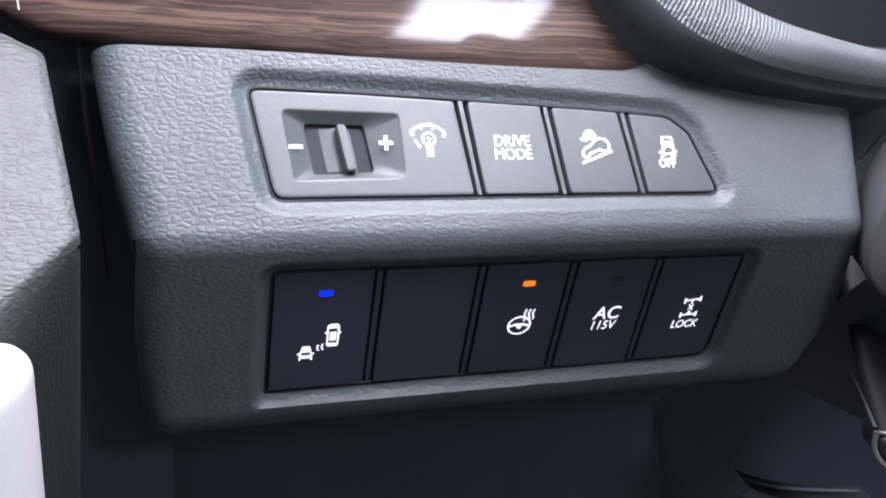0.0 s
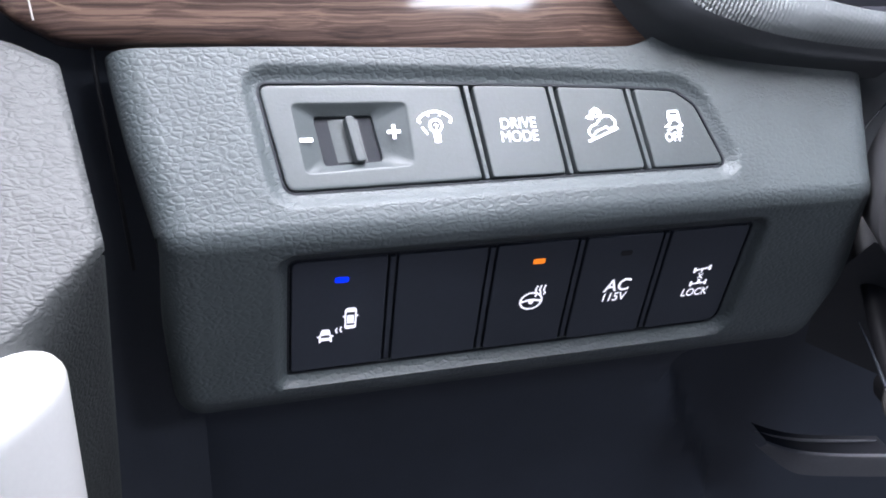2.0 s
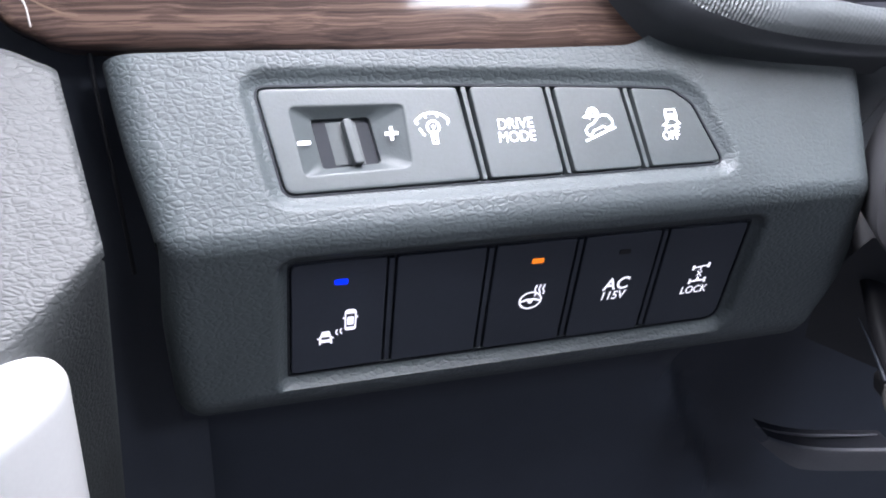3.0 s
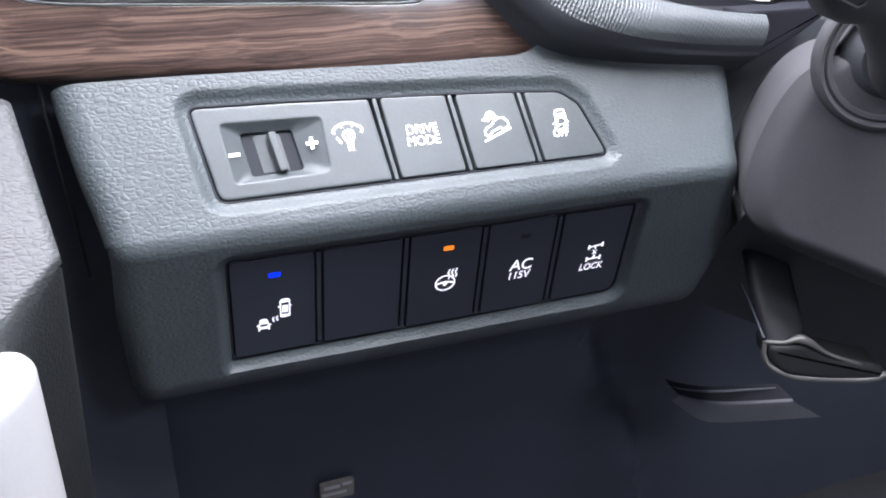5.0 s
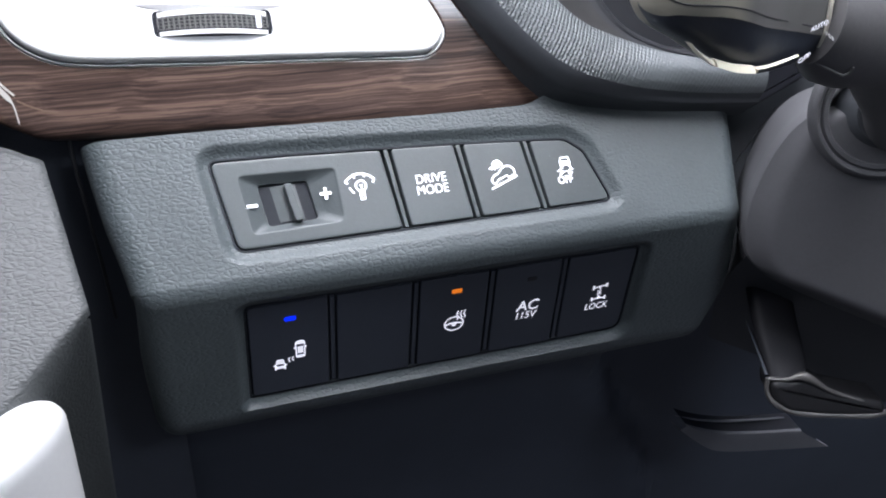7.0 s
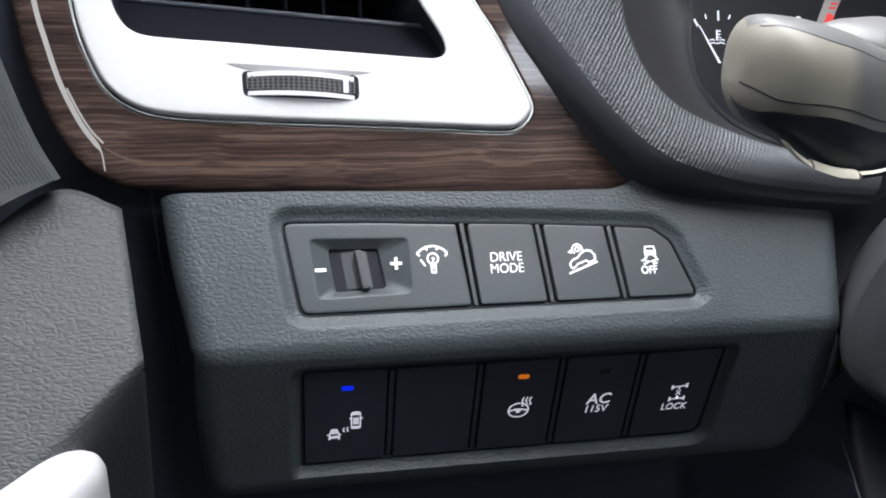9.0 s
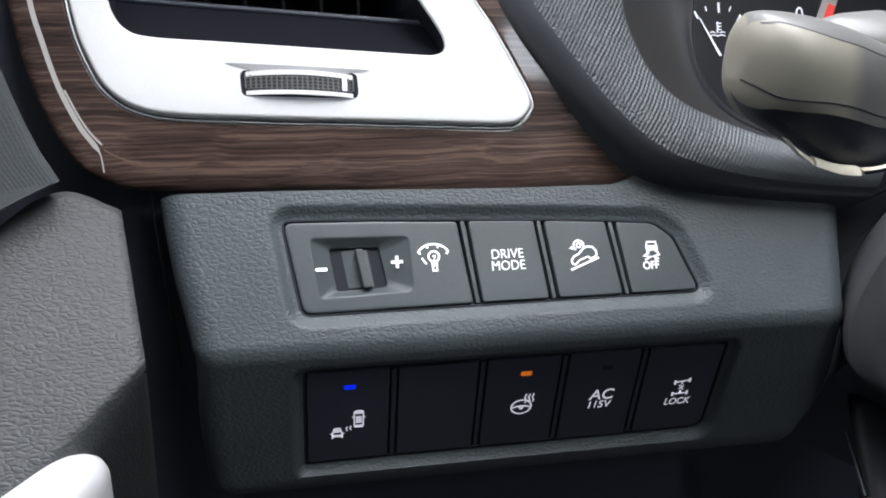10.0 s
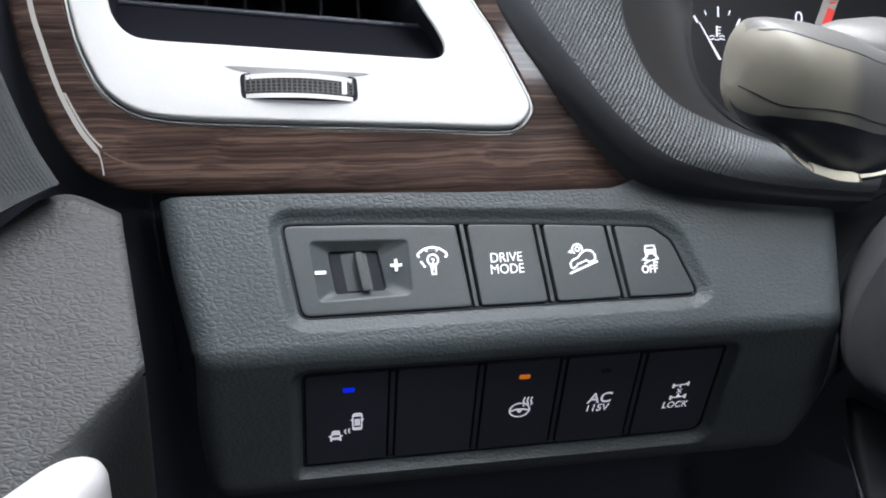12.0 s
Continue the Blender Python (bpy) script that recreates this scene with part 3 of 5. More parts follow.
def dimmer():
    """Dashboard light dimmer: a plate with a funnel-shaped pocket and a ridged thumbwheel."""
    ob = thing("dimmer_switch", "grey dashboard light dimmer with a ridged thumbwheel, minus and plus marks", "switch", "upper row of switches")
    out = corner_round([(-5.78, 1.27), (-3.5, 1.22), (-1.28, 1.12), (-1.02, -1.1), (-5.37, -1.12)], [0.22, 0, 0.12, 0.12, 0.3], 5)
    pocket = corner_round([(-5.1, 0.80), (-2.62, 0.74), (-2.58, -0.66), (-4.92, -0.72)], [0.12, 0.12, 0.18, 0.12], 4)
    throat = corner_round([(-4.66, 0.58), (-3.36, 0.56), (-3.2, -0.5), (-4.5, -0.55)], 0.1, 4)
    t = UPPER_TOP
    levels = [(inset(out, 0.02), -0.3), (inset(out, 0.02), t - 0.05), (inset(out, 0.035), t - 0.015), (inset(out, 0.07), t), (inset(out, 0.1), t), (inset(pocket, -0.06), t), (inset(pocket, -0.03), t), (pocket, t - 0.02), (inset(pocket, 0.03), t - 0.045), (inset(throat, -0.03), t - 0.17),
              (throat, t - 0.19), (inset(throat, 0.01), t - 0.24), (inset(throat, 0.012), t - 0.6)]
    part("plate", *ring_plate(UPPER, levels, (-3.93, PROUD)), SATIN, ob)
    # thumbwheel turning sideways, its ridge standing out in the middle
    loops = []
    for v in (-0.5, -0.46, 0.5, 0.54):
        r0 = 1.9 if abs(v) < 0.48 or v == 0.5 else 1.86
        ring = []
        for k in range(96):
            a = 2 * math.pi * k / 96
            r = r0
            ring.append((-3.93 + r * math.sin(a) - 0.14 * (v - 0.02), v, t - 2.15 + r * math.cos(a)))
        loops.append(ring)
    wheel = part("thumbwheel", at(UPPER, rings(loops)[0]), rings(loops)[1], SATIN, ob, angle=30)
    fin = corner_round([(-4.0, 0.5), (-3.79, 0.5), (-3.6, -0.52), (-3.83, -0.54)], 0.09, 5)
    part("ridge", *plate(UPPER, fin, t - 0.4, t + 0.02, 0.035, 4), SATIN, wheel)
    symbol("minus_mark", UPPER, [("f", box_outline(-5.0, -0.035, -4.72, 0.05))], PRINT, ob, base=t - 0.035)
    plus = [("f", box_outline(-3.09, 0.065, -2.79, 0.14)), ("f", box_outline(-2.978, -0.055, -2.902, 0.26))]
    symbol("plus_mark", UPPER, plus, PRINT, ob, base=t - 0.02)
    cx, cy = -1.99, 0.02
    arc = circle(cx, cy, 0.5, 12, 142, 38)
    bulb = [("s", arc, 0.055), ("s", [arc[-1], (cx + 0.34, cy + 0.22)], 0.055), ("s", [arc[0], (cx - 0.33, cy + 0.25)], 0.055),
            ("s", [(cx - 0.31, cy + 0.15), (cx - 0.2, cy - 0.02)], 0.05), ("s", [(cx - 0.16, cy + 0.47), (cx - 0.13, cy + 0.39)], 0.05), ("s", [(cx + 0.15, cy + 0.47), (cx + 0.12, cy + 0.39)], 0.05),
            ("s", circle(cx + 0.01, cy + 0.17, 0.14, 16), 0.05, True), ("s", [(cx - 0.05, cy + 0.05), (cx - 0.03, cy - 0.2), (cx + 0.07, cy - 0.2), (cx + 0.07, cy + 0.05)], 0.045),
            ("s", [(cx + 0.01, cy - 0.1), (cx + 0.01, cy + 0.12), (cx + 0.05, cy + 0.17), (cx + 0.01, cy + 0.2), (cx - 0.03, cy + 0.17)], 0.03)]
    symbol("dimmer_symbol", UPPER, bulb, PRINT, ob, base=t)


dimmer()

key = switch("drive_mode_switch", UPPER, slanted(-1.03, -0.82, 0.81, 1.02), -0.3, UPPER_TOP, SATIN, "grey push switch with white DRIVE MODE lettering", "upper row of switches")
lettering("lettering", "DRIVE", UPPER, -0.03, 0.155, 0.36, PRINT, key, UPPER_TOP, 0.91)
lettering("lettering", "MODE", UPPER, -0.03, -0.155, 0.36, PRINT, key, UPPER_TOP, 0.90)

key = switch("downhill_switch", UPPER, slanted(1.03, 1.24, 2.79, 3.05), -0.3, UPPER_TOP, SATIN, "grey push switch with a white downhill car symbol", "upper row of switches")
car_side = [(1.72, -0.2), (1.70, -0.1), (1.78, 0.0), (1.92, 0.06), (2.04, 0.19), (2.17, 0.25), (2.31, 0.235), (2.41, 0.12), (2.41, -0.01)]
hill = [("s", car_side, 0.05), ("s", [(1.66, -0.36), (2.47, -0.06)], 0.055), ("s", [(1.72, -0.2), (1.78, -0.23), (1.86, -0.17), (1.90, -0.12), (2.17, -0.02), (2.22, -0.08), (2.32, -0.05), (2.41, -0.01)], 0.045),
        ("s", circle(1.94, 0.29, 0.14, 16, -30, 235), 0.045), ("s", circle(1.94, 0.29, 0.06, 8), 0.04, True), ("f", [(1.66, 0.22), (1.76, 0.29), (1.78, 0.17)]),
        ("s", [(1.94, 0.35), (1.94, 0.42)], 0.04), ("s", [(2.0, 0.31), (2.06, 0.34)], 0.04)]
symbol("downhill_symbol", UPPER, hill, PRINT, key, base=UPPER_TOP)

off_out = corner_round([(3.03, edge_v(3.03)), (4.13, 0.83), (4.64, 0.43), (5.21, -1.1), (3.25, -1.1)], [0.11, 0.5, 0.5, 0.2, 0.11], 6)
key = switch("stability_off_switch", UPPER, off_out, -0.3, UPPER_TOP, SATIN, "grey push switch with a white skidding car symbol and OFF", "upper row of switches")
cx = 3.93
tx = cx + 0.06
skid = [("f", corner_round([(tx - 0.16, 0.05), (tx + 0.16, 0.05), (tx + 0.18, 0.19), (tx - 0.18, 0.19)], 0.03, 2)), ("s", [(tx - 0.145, 0.19), (tx - 0.12, 0.29), (tx + 0.12, 0.29), (tx + 0.145, 0.19)], 0.045),
        ("f", box_outline(tx - 0.16, 0.005, tx - 0.08, 0.06)), ("f", box_outline(tx + 0.08, 0.005, tx + 0.16, 0.06)),
        ("s", [(tx - 0.1, 0.0), (tx - 0.24, -0.09), (tx - 0.05, -0.12), (tx - 0.22, -0.2)], 0.055), ("s", [(tx + 0.14, 0.0), (tx + 0.19, -0.07), (tx + 0.03, -0.12), (tx + 0.15, -0.17), (tx + 0.04, -0.2)], 0.055)]
symbol("skid_symbol", UPPER, skid, PRINT, key, base=UPPER_TOP)
lettering("lettering", "OFF", UPPER, cx - 0.02, -0.36, 0.3, PRINT, key, UPPER_TOP, 0.88, bold=0.006)

LOWER_KEYS = [(-5.4, -3.22), (-3.04, -0.87), (-0.69, 1.39), (1.57, 3.66), (3.84, 6.1)]
LOWER_NAMES = [("blind_spot_switch", "dark push switch with a blue indicator and a blind-spot cars symbol"), ("blank_switch", "blank dark switch cover with no marking"),
               ("heated_wheel_switch", "dark push switch with amber indicator and heated steering wheel symbol"), ("socket_power_switch", "dark push switch with an unlit indicator and AC 115V lettering"),
               ("axle_lock_switch", "dark push switch with a white axle symbol and LOCK")]
keys = []
for (x0, x1), (name, label) in zip(LOWER_KEYS, LOWER_NAMES):
    if x0 < -5:
        o = corner_round([(x0, 1.33), (x1, 1.33), (x1, -1.86), (x0 - 0.03, -1.88)], [0.2, 0.11, 0.11, 0.11], 4)
    elif x1 > 6:
        o = corner_round([(x0, 1.32), (x1, 1.31), (6.03, -1.82), (x0, -1.84)], [0.11, 0.14, 0.4, 0.11], 5)
    else:
        o = box_outline(x0, -1.86, x1, 1.32, 0.11, 4)
    keys.append(switch(name, LOWER, o, -0.2, LOWER_TOP, LOWER_KEY, label, "lower row of switches"))
t = LOWER_TOP


def indicator(x, mat, parent, label):
    o = box_outline(x - 0.155, 0.685, x + 0.155, 0.835, 0.05, 3)
    part("indicator", *plate(LOWER, o, t - 0.03, t + 0.012, 0.01), mat, parent, label)


indicator(-4.27, BLUE, keys[0], "lit blue indicator")
indicator(0.43, AMBER, keys[2], "lit amber indicator")
indicator(2.73, GLOSS, keys[3], "unlit dark indicator")
cx, cy = -4.04, -0.36
body = corner_round([(cx - 0.115, cy - 0.29), (cx + 0.115, cy - 0.29), (cx + 0.12, cy + 0.29), (cx - 0.12, cy + 0.29)], [0.05, 0.05, 0.09, 0.09], 4)
cars = [("s", body, 0.04, True), ("f", corner_round([(cx - 0.11, cy + 0.18), (cx + 0.11, cy + 0.18), (cx + 0.1, cy + 0.28), (cx - 0.1, cy + 0.28)], 0.03, 2)), ("f", box_outline(cx - 0.075, cy - 0.15, cx + 0.075, cy + 0.09)), ("f", box_outline(cx - 0.1, cy - 0.29, cx + 0.1, cy - 0.21)),
        ("s", [(cx - 0.11, cy + 0.05), (cx - 0.18, cy + 0.07)], 0.05), ("s", [(cx + 0.11, cy + 0.05), (cx + 0.18, cy + 0.07)], 0.05)]
cx, cy = -4.61, -0.82
cars += [("f", corner_round([(cx - 0.13, cy + 0.02), (cx + 0.13, cy + 0.02), (cx + 0.09, cy + 0.19), (cx - 0.09, cy + 0.19)], 0.03, 2)), ("f", box_outline(cx - 0.13, cy - 0.15, cx + 0.13, cy - 0.06)),
         ("s", [(cx - 0.12, cy + 0.03), (cx - 0.13, cy - 0.2)], 0.045), ("s", [(cx + 0.12, cy + 0.03), (cx + 0.13, cy - 0.2)], 0.045), ("s", [(cx - 0.19, cy - 0.02), (cx - 0.12, cy - 0.02)], 0.045), ("s", [(cx + 0.12, cy - 0.02), (cx + 0.19, cy - 0.02)], 0.045)]
for k in range(2):
    cars.append(("s", circle(-4.27 + k * 0.1, -0.69 + k * 0.02, 0.1, 7, 130, 235), 0.04))
symbol("blind_spot_symbol", LOWER, cars, PRINT_DIM, keys[0], base=t)
cx, cy = 0.41, -0.43
wheel = [("s", circle(cx, cy, 0.28, 24, ry=0.25), 0.05, True), ("s", [(cx - 0.26, cy - 0.02), (cx - 0.08, cy + 0.03), (cx + 0.08, cy + 0.03), (cx + 0.26, cy - 0.02)], 0.06), ("f", [(cx - 0.1, cy + 0.04), (cx + 0.1, cy + 0.04), (cx + 0.04, cy - 0.1), (cx - 0.04, cy - 0.1)])]
for k in range(3):
    x = cx + 0.09 + 0.105 * k
    wheel.append(("s", [(x, cy + 0.12 + 0.02 * k), (x + 0.03, cy + 0.22), (x - 0.02, cy + 0.33), (x + 0.02, cy + 0.46)], 0.045))
symbol("heated_wheel_symbol", LOWER, wheel, PRINT_DIM, keys[2], base=t)
lettering("lettering", "AC", LOWER, 2.70, -0.24, 0.52, PRINT_DIM, keys[3], t, 0.98, shear=0.12, bold=0.006)
lettering("lettering", "115V", LOWER, 2.66, -0.60, 0.36, PRINT_DIM, keys[3], t, 0.92, shear=0.12, bold=0.003)
lettering("lettering", "LOCK", LOWER, 5.04, -0.73, 0.33, PRINT_DIM, keys[4], t, 0.88, shear=0.14, bold=0.003)
cx, cy = 5.07, -0.20
axle = [("s", [(cx - 0.2, cy + 0.2), (cx + 0.2, cy + 0.25)], 0.05), ("s", [(cx - 0.2, cy - 0.24), (cx + 0.2, cy - 0.22)], 0.05), ("s", [(cx, cy - 0.23), (cx, cy - 0.1)], 0.045), ("s", [(cx, cy + 0.1), (cx, cy + 0.22)], 0.045),
        ("f", box_outline(cx - 0.25, cy + 0.12, cx - 0.18, cy + 0.28)), ("f", box_outline(cx + 0.18, cy + 0.17, cx + 0.25, cy + 0.33)), ("f", box_outline(cx - 0.25, cy - 0.32, cx - 0.18, cy - 0.16)), ("f", box_outline(cx + 0.18, cy - 0.3, cx + 0.25, cy - 0.14)),
        ("s", [(cx - 0.07, cy + 0.09), (cx + 0.07, cy - 0.09)], 0.035), ("s", [(cx + 0.07, cy + 0.07), (cx - 0.07, cy - 0.07)], 0.035), ("f", [(cx - 0.07, cy - 0.22), (cx + 0.07, cy - 0.22), (cx, cy - 0.1)])]
symbol("axle_symbol", LOWER, axle, PRINT_DIM, keys[4], base=t)


# ---- wood trim and air vent ----
BEZEL = [(-10.75, 5.9), (-10.61, 4.74), (-10.46, 3.91), (-10.23, 3.22), (-9.87, 2.52), (-9.23, 2.03), (-8.3, 1.8), (-6.2, 1.67), (-4.22, 1.58), (-2.0, 1.48), (0.0, 1.39), (0.55, 1.47), (0.85, 1.77), (0.88, 2.07), (0.6, 2.68), (-0.05, 3.89), (-0.63, 4.79), (-1.9, 6.9), (-2.6, 7.6), (-3.4, 7.8), (-9.8, 7.9), (-10.6, 7.2)]
BEZEL = smooth_closed(BEZEL, 9)
SLOT = smooth_closed([(-9.8, 6.6), (-9.75, 5.6), (-9.69, 4.74), (-9.57, 4.28), (-9.28, 3.92), (-8.74, 3.74), (-7.0, 3.61), (-4.13, 3.40), (-2.2, 3.26), (-1.70, 3.24), (-1.42, 3.35), (-1.4, 3.62), (-1.58, 4.0), (-2.07, 4.78), (-3.1, 6.6)], 4)
WOOD_OUT = [(-12.3, 6.5), (-12.05, 4.73), (-11.85, 3.64), (-11.52, 2.41), (-11.1, 1.42), (-10.58, 0.64), (-9.99, 0.27), (-9.33, 0.02), (-7, -0.1), (-4.29, -0.24), (0.24, -0.5), (2.9, -0.58), (3.8, -0.4), (4.25, -0.05), (4.4, 0.35), (4.25, 1.0), (3.1, 2.4), (1.9, 4.6), (0.0, 8.6), (-12.3, 8.6)]
WOOD_OUT = smooth_closed(WOOD_OUT, 4)
WIN = inset(BEZEL, -0.12)

trim = thing("wood_trim", "glossy dark brown wood trim framing the air vent", "dashboard trim")
levels = [(inset(WOOD_OUT, 0.0), -0.7), (WOOD_OUT, -0.06), (inset(WOOD_OUT, 0.015), 0.01), (inset(WOOD_OUT, 0.05), 0.06), (inset(WOOD_OUT, 0.11), 0.095), (inset(WOOD_OUT, 0.19), 0.12), (inset(WOOD_OUT, 0.32), 0.14), (inset(WOOD_OUT, 0.5), 0.15), (inset(WIN, -0.5), 0.15), (inset(WIN, -0.09), 0.15), (inset(WIN, -0.06), 0.15), (inset(WIN, -0.02), 0.15), (inset(WIN, -0.005), 0.14), (WIN, 0.1), (WIN, -0.7)]
part("wood_panel", *ring_plate(VENT, levels, (-5.0, 4.0)), WOOD, trim)
inlay = [(-11.62, 6.6), (-11.49, 4.73), (-11.25, 3.64), (-10.93, 2.54), (-10.52, 1.63), (-10.2, 1.15), (-10.06, 0.9), (-10.0, 0.46)]
inlay = [(x, y) for x, y in (spline([(k, *p) for k, p in enumerate(inlay)], k / 6) for k in range(43))]
v, f = stroke(inlay, 0.12)
# the line thins out to a fine tail
v = [tuple(a + (b - a) * (0.5 - 0.5 * (1 - 0.75 * soft(i % len(inlay), 30, 36))) for a, b in zip(v[i], v[(i + len(inlay)) % len(v)])) for i in range(len(v))]
part("chrome_inlay", at(VENT, [(x, y, 0.165) for x, y in v] + [(x, y, 0.10) for x, y in v]), f + [(i, i + 1, i + 1 + len(v), i + len(v)) for i in range(len(inlay) - 1)] + [(i + len(inlay), i + 1 + len(inlay), i + 1 + len(inlay) + len(v), i + len(inlay) + len(v)) for i in range(len(inlay) - 1)], INLAY, trim, "thin pale metal inlay line")

tail = [(-10.9, 2.47), (-10.62, 1.86), (-10.36, 1.42), (-10.1, 1.12)]
tail = [tuple(spline([(k, *q) for k, q in enumerate(tail)], k / 5)) for k in range(16)]
v, f = stroke(tail, 0.05)
part("inlay_branch", at(VENT, [(x + 0.09, y + 0.02, 0.162) for x, y in v]), f, INLAY, trim, "fine branch of the inlay line")
fleck = [(-9.98, 1.02), (-9.72, 0.86), (-9.4, 0.72), (-9.1, 0.66)]
v, f = stroke(fleck, 0.045)
part("pale_line", at(VENT, [(x, y, 0.158) for x, y in v]), f, PALE_LINE, trim, "thin pale line on the veneer")

vent = thing("air_vent", "silver-painted air vent with black louvres and a ridged thumbwheel", "air vent")
levels = [(inset(BEZEL, 0.0), -0.6), (BEZEL, 0.14), (inset(BEZEL, 0.012), 0.2), (inset(BEZEL, 0.022), 0.25), (inset(BEZEL, 0.04), 0.285), (inset(BEZEL, 0.065), 0.315), (inset(BEZEL, 0.10), 0.333), (inset(BEZEL, 0.14), 0.34), (inset(BEZEL, 0.58), 0.34), (inset(SLOT, -0.18), 0.34), (inset(SLOT, -0.08), 0.34), (inset(SLOT, -0.02), 0.325), (SLOT, 0.28), (inset(SLOT, 0.005), 0.22)]
part("bezel", *ring_plate(VENT, levels, (-5.2, 4.6)), SILVER, vent)
ring_o, ring_i = inset(BEZEL, -0.1), inset(BEZEL, -0.045)
# pale paint puts the ring's bright reflection into its colour
part("painted_ring", *ring_plate(VENT, [(ring_o, -0.3), (ring_o, 0.14), (inset(ring_o, 0.02), 0.165), (ring_i, 0.14), (ring_i, -0.3)], (-5.0, 4.0)), SILVER, vent, "thin bright ring")
duct = [(inset(SLOT, 0.004), 0.23), (inset(SLOT, 0.02), -0.2), (inset(SLOT, 0.05), -0.9), (inset(SLOT, 0.55), -2.2), (inset(SLOT, 0.7), -4.5)]
part("duct", *ring_plate(VENT, duct, (-5.0, 5.0), (False, True)), BLACK, vent)


def vane(v, depth):
    o = [(-9.4 + 0.02 * (v - 4), depth), (-1.2 - 0.62 * (v - 3.6), depth)]
    verts = []
    for x, d in o:
        for k in range(10):
            a = 2 * math.pi * k / 10
            verts.append((x, v + 0.10 * math.sin(a) + (0.09 if x > -5 else 0.45) * -1 + 0.25, d + 0.7 * math.cos(a)))
    faces = [(k, (k + 1) % 10, 10 + (k + 1) % 10, 10 + k) for k in range(10)] + [tuple(range(10)), tuple(range(10, 20))]
    part("louvre", at(VENT, verts), faces, DARK, vent)


for v in (5.75, 6.4):
    vane(v, -1.6)


def blade_point(u, w):
    """The broad lowest louvre: a smooth slope from the slot's lower edge up to a rounded lip."""
    lo = lerp([(0, -9.55, 4.0), (0.08, -8.8, 3.66), (1, -1.3, 3.12)], u)
    hi = lerp([(0, -9.7, 4.95), (1, -1.75, 4.32)], u)
    s, h = lerp([(0.0, 0.0, 0.05), (0.9, 0.92, -0.75), (0.96, 0.99, -0.82), (1.0, 1.0, -0.95)], w)
    if w > 0.97:
        h = -0.95 - 40 * (w - 0.97)
    return tuple(VENT @ Vector((lo[0] + (hi[0] - lo[0]) * s, lo[1] + (hi[1] - lo[1]) * s, h)))


v, f, uv = grid(24, 40, blade_point)
part("lower_blade", v, f, BLADE, vent)
lipline = [tuple(VENT @ Vector((-9.6 + 7.8 * k / 12, 4.93 - 0.62 * k / 12, -0.8))) for k in range(13)]
# lip paler than the blade: the light it catches is painted in
part("blade_lip", *tube(lipline, 0.09, 10), LOWER_KEY, vent)
for k in range(7):
    x = -8.6 + 1.05 * k
    part("upright_vane", *plate(VENT, box_outline(x - 0.05, 3.9, x + 0.05, 6.5), -3.4, -2.2, 0.02), DARK, vent)
# thumbwheel of the vent: pale-painted rims carry chrome's reflection, cross-cut grip, turning sideways
# flat black plate stands in for the pocket's shade; no hole is cut
pocket = corner_round([(-6.63, 2.9), (-3.71, 2.78), (-3.69, 2.14), (-6.61, 2.26)], 0.16, 4)
part("wheel_pocket_plate", *plate(VENT, pocket, 0.2, 0.345, 0.004), BLACK, vent)
# grey wedge: shadow of the recess over the wheel put into its colour
lip = [(-7.2, 3.1), (-6.4, 2.9), (-6.3, 2.84), (-4.0, 2.74), (-3.9, 2.78), (-3.2, 2.85), (-5.2, 2.99)]
part("wheel_shadow_wedge", *plate(VENT, corner_round(lip, 0.05, 2), 0.2, 0.352, 0.006), LIP, vent)


def wheel_strip(name, v0, v1, r, mat, parent, label="", n=36, sag=0.0):
    verts = []
    for k in range(n + 1):
        u = -1 + 2 * k / n
        x = -5.16 + 1.41 * u
        h = 0.24 + r * math.sqrt(max(0.0, 1 - 0.92 * u * u))
        tilt = -0.045 * (x + 5.16) - sag * u * u
        verts += [(x, v0 + tilt, h - 0.25), (x, v0 + tilt, h), (x, v1 + tilt, h), (x, v1 + tilt, h - 0.25)]
    faces = [(4 * k + a, 4 * k + 4 + a, 4 * k + 5 + a, 4 * k + 1 + a) for k in range(n) for a in range(3)] + [(0, 1, 2, 3), (4 * n, 4 * n + 1, 4 * n + 2, 4 * n + 3)]
    return part(name, at(VENT, verts), faces, mat, parent, label, angle=50)


wheel = wheel_strip("thumbwheel", 2.36, 2.74, 0.22, DARK, vent, "dark grip of the thumbwheel", sag=0.06)
wheel_strip("wheel_rim", 2.74, 2.86, 0.25, SILVER, wheel, "rim painted pale for chrome's bright reflection", sag=0.08)
wheel_strip("wheel_rim", 2.25, 2.36, 0.25, SILVER, wheel, "rim painted pale for chrome's bright reflection", sag=0.05)
for k in range(22):
    u = -0.95 + 1.9 * k / 21
    x, h = -5.16 + 1.41 * u, 0.24 + 0.22 * math.sqrt(max(0.0, 1 - 0.92 * u * u))
    o = box_outline(x - 0.022, 2.38 - 0.045 * (x + 5.16), x + 0.022, 2.72 - 0.045 * (x + 5.16))
    part("grip_rib", *plate(VENT, o, h - 0.1, h + 0.02, 0.008, 1), LID, wheel)
for k in range(4):
    v = 2.42 + 0.085 * k
    wheel_strip("grip_line", v, v + 0.02, 0.235, LID, wheel, sag=0.06)
# glow added so that the mark reads bright
part("wheel_mark", *plate(VENT, box_outline(-4.1, 2.33, -3.98, 2.68), 0.3, 0.43, 0.01), PRINT_DIM, wheel, "white position mark")


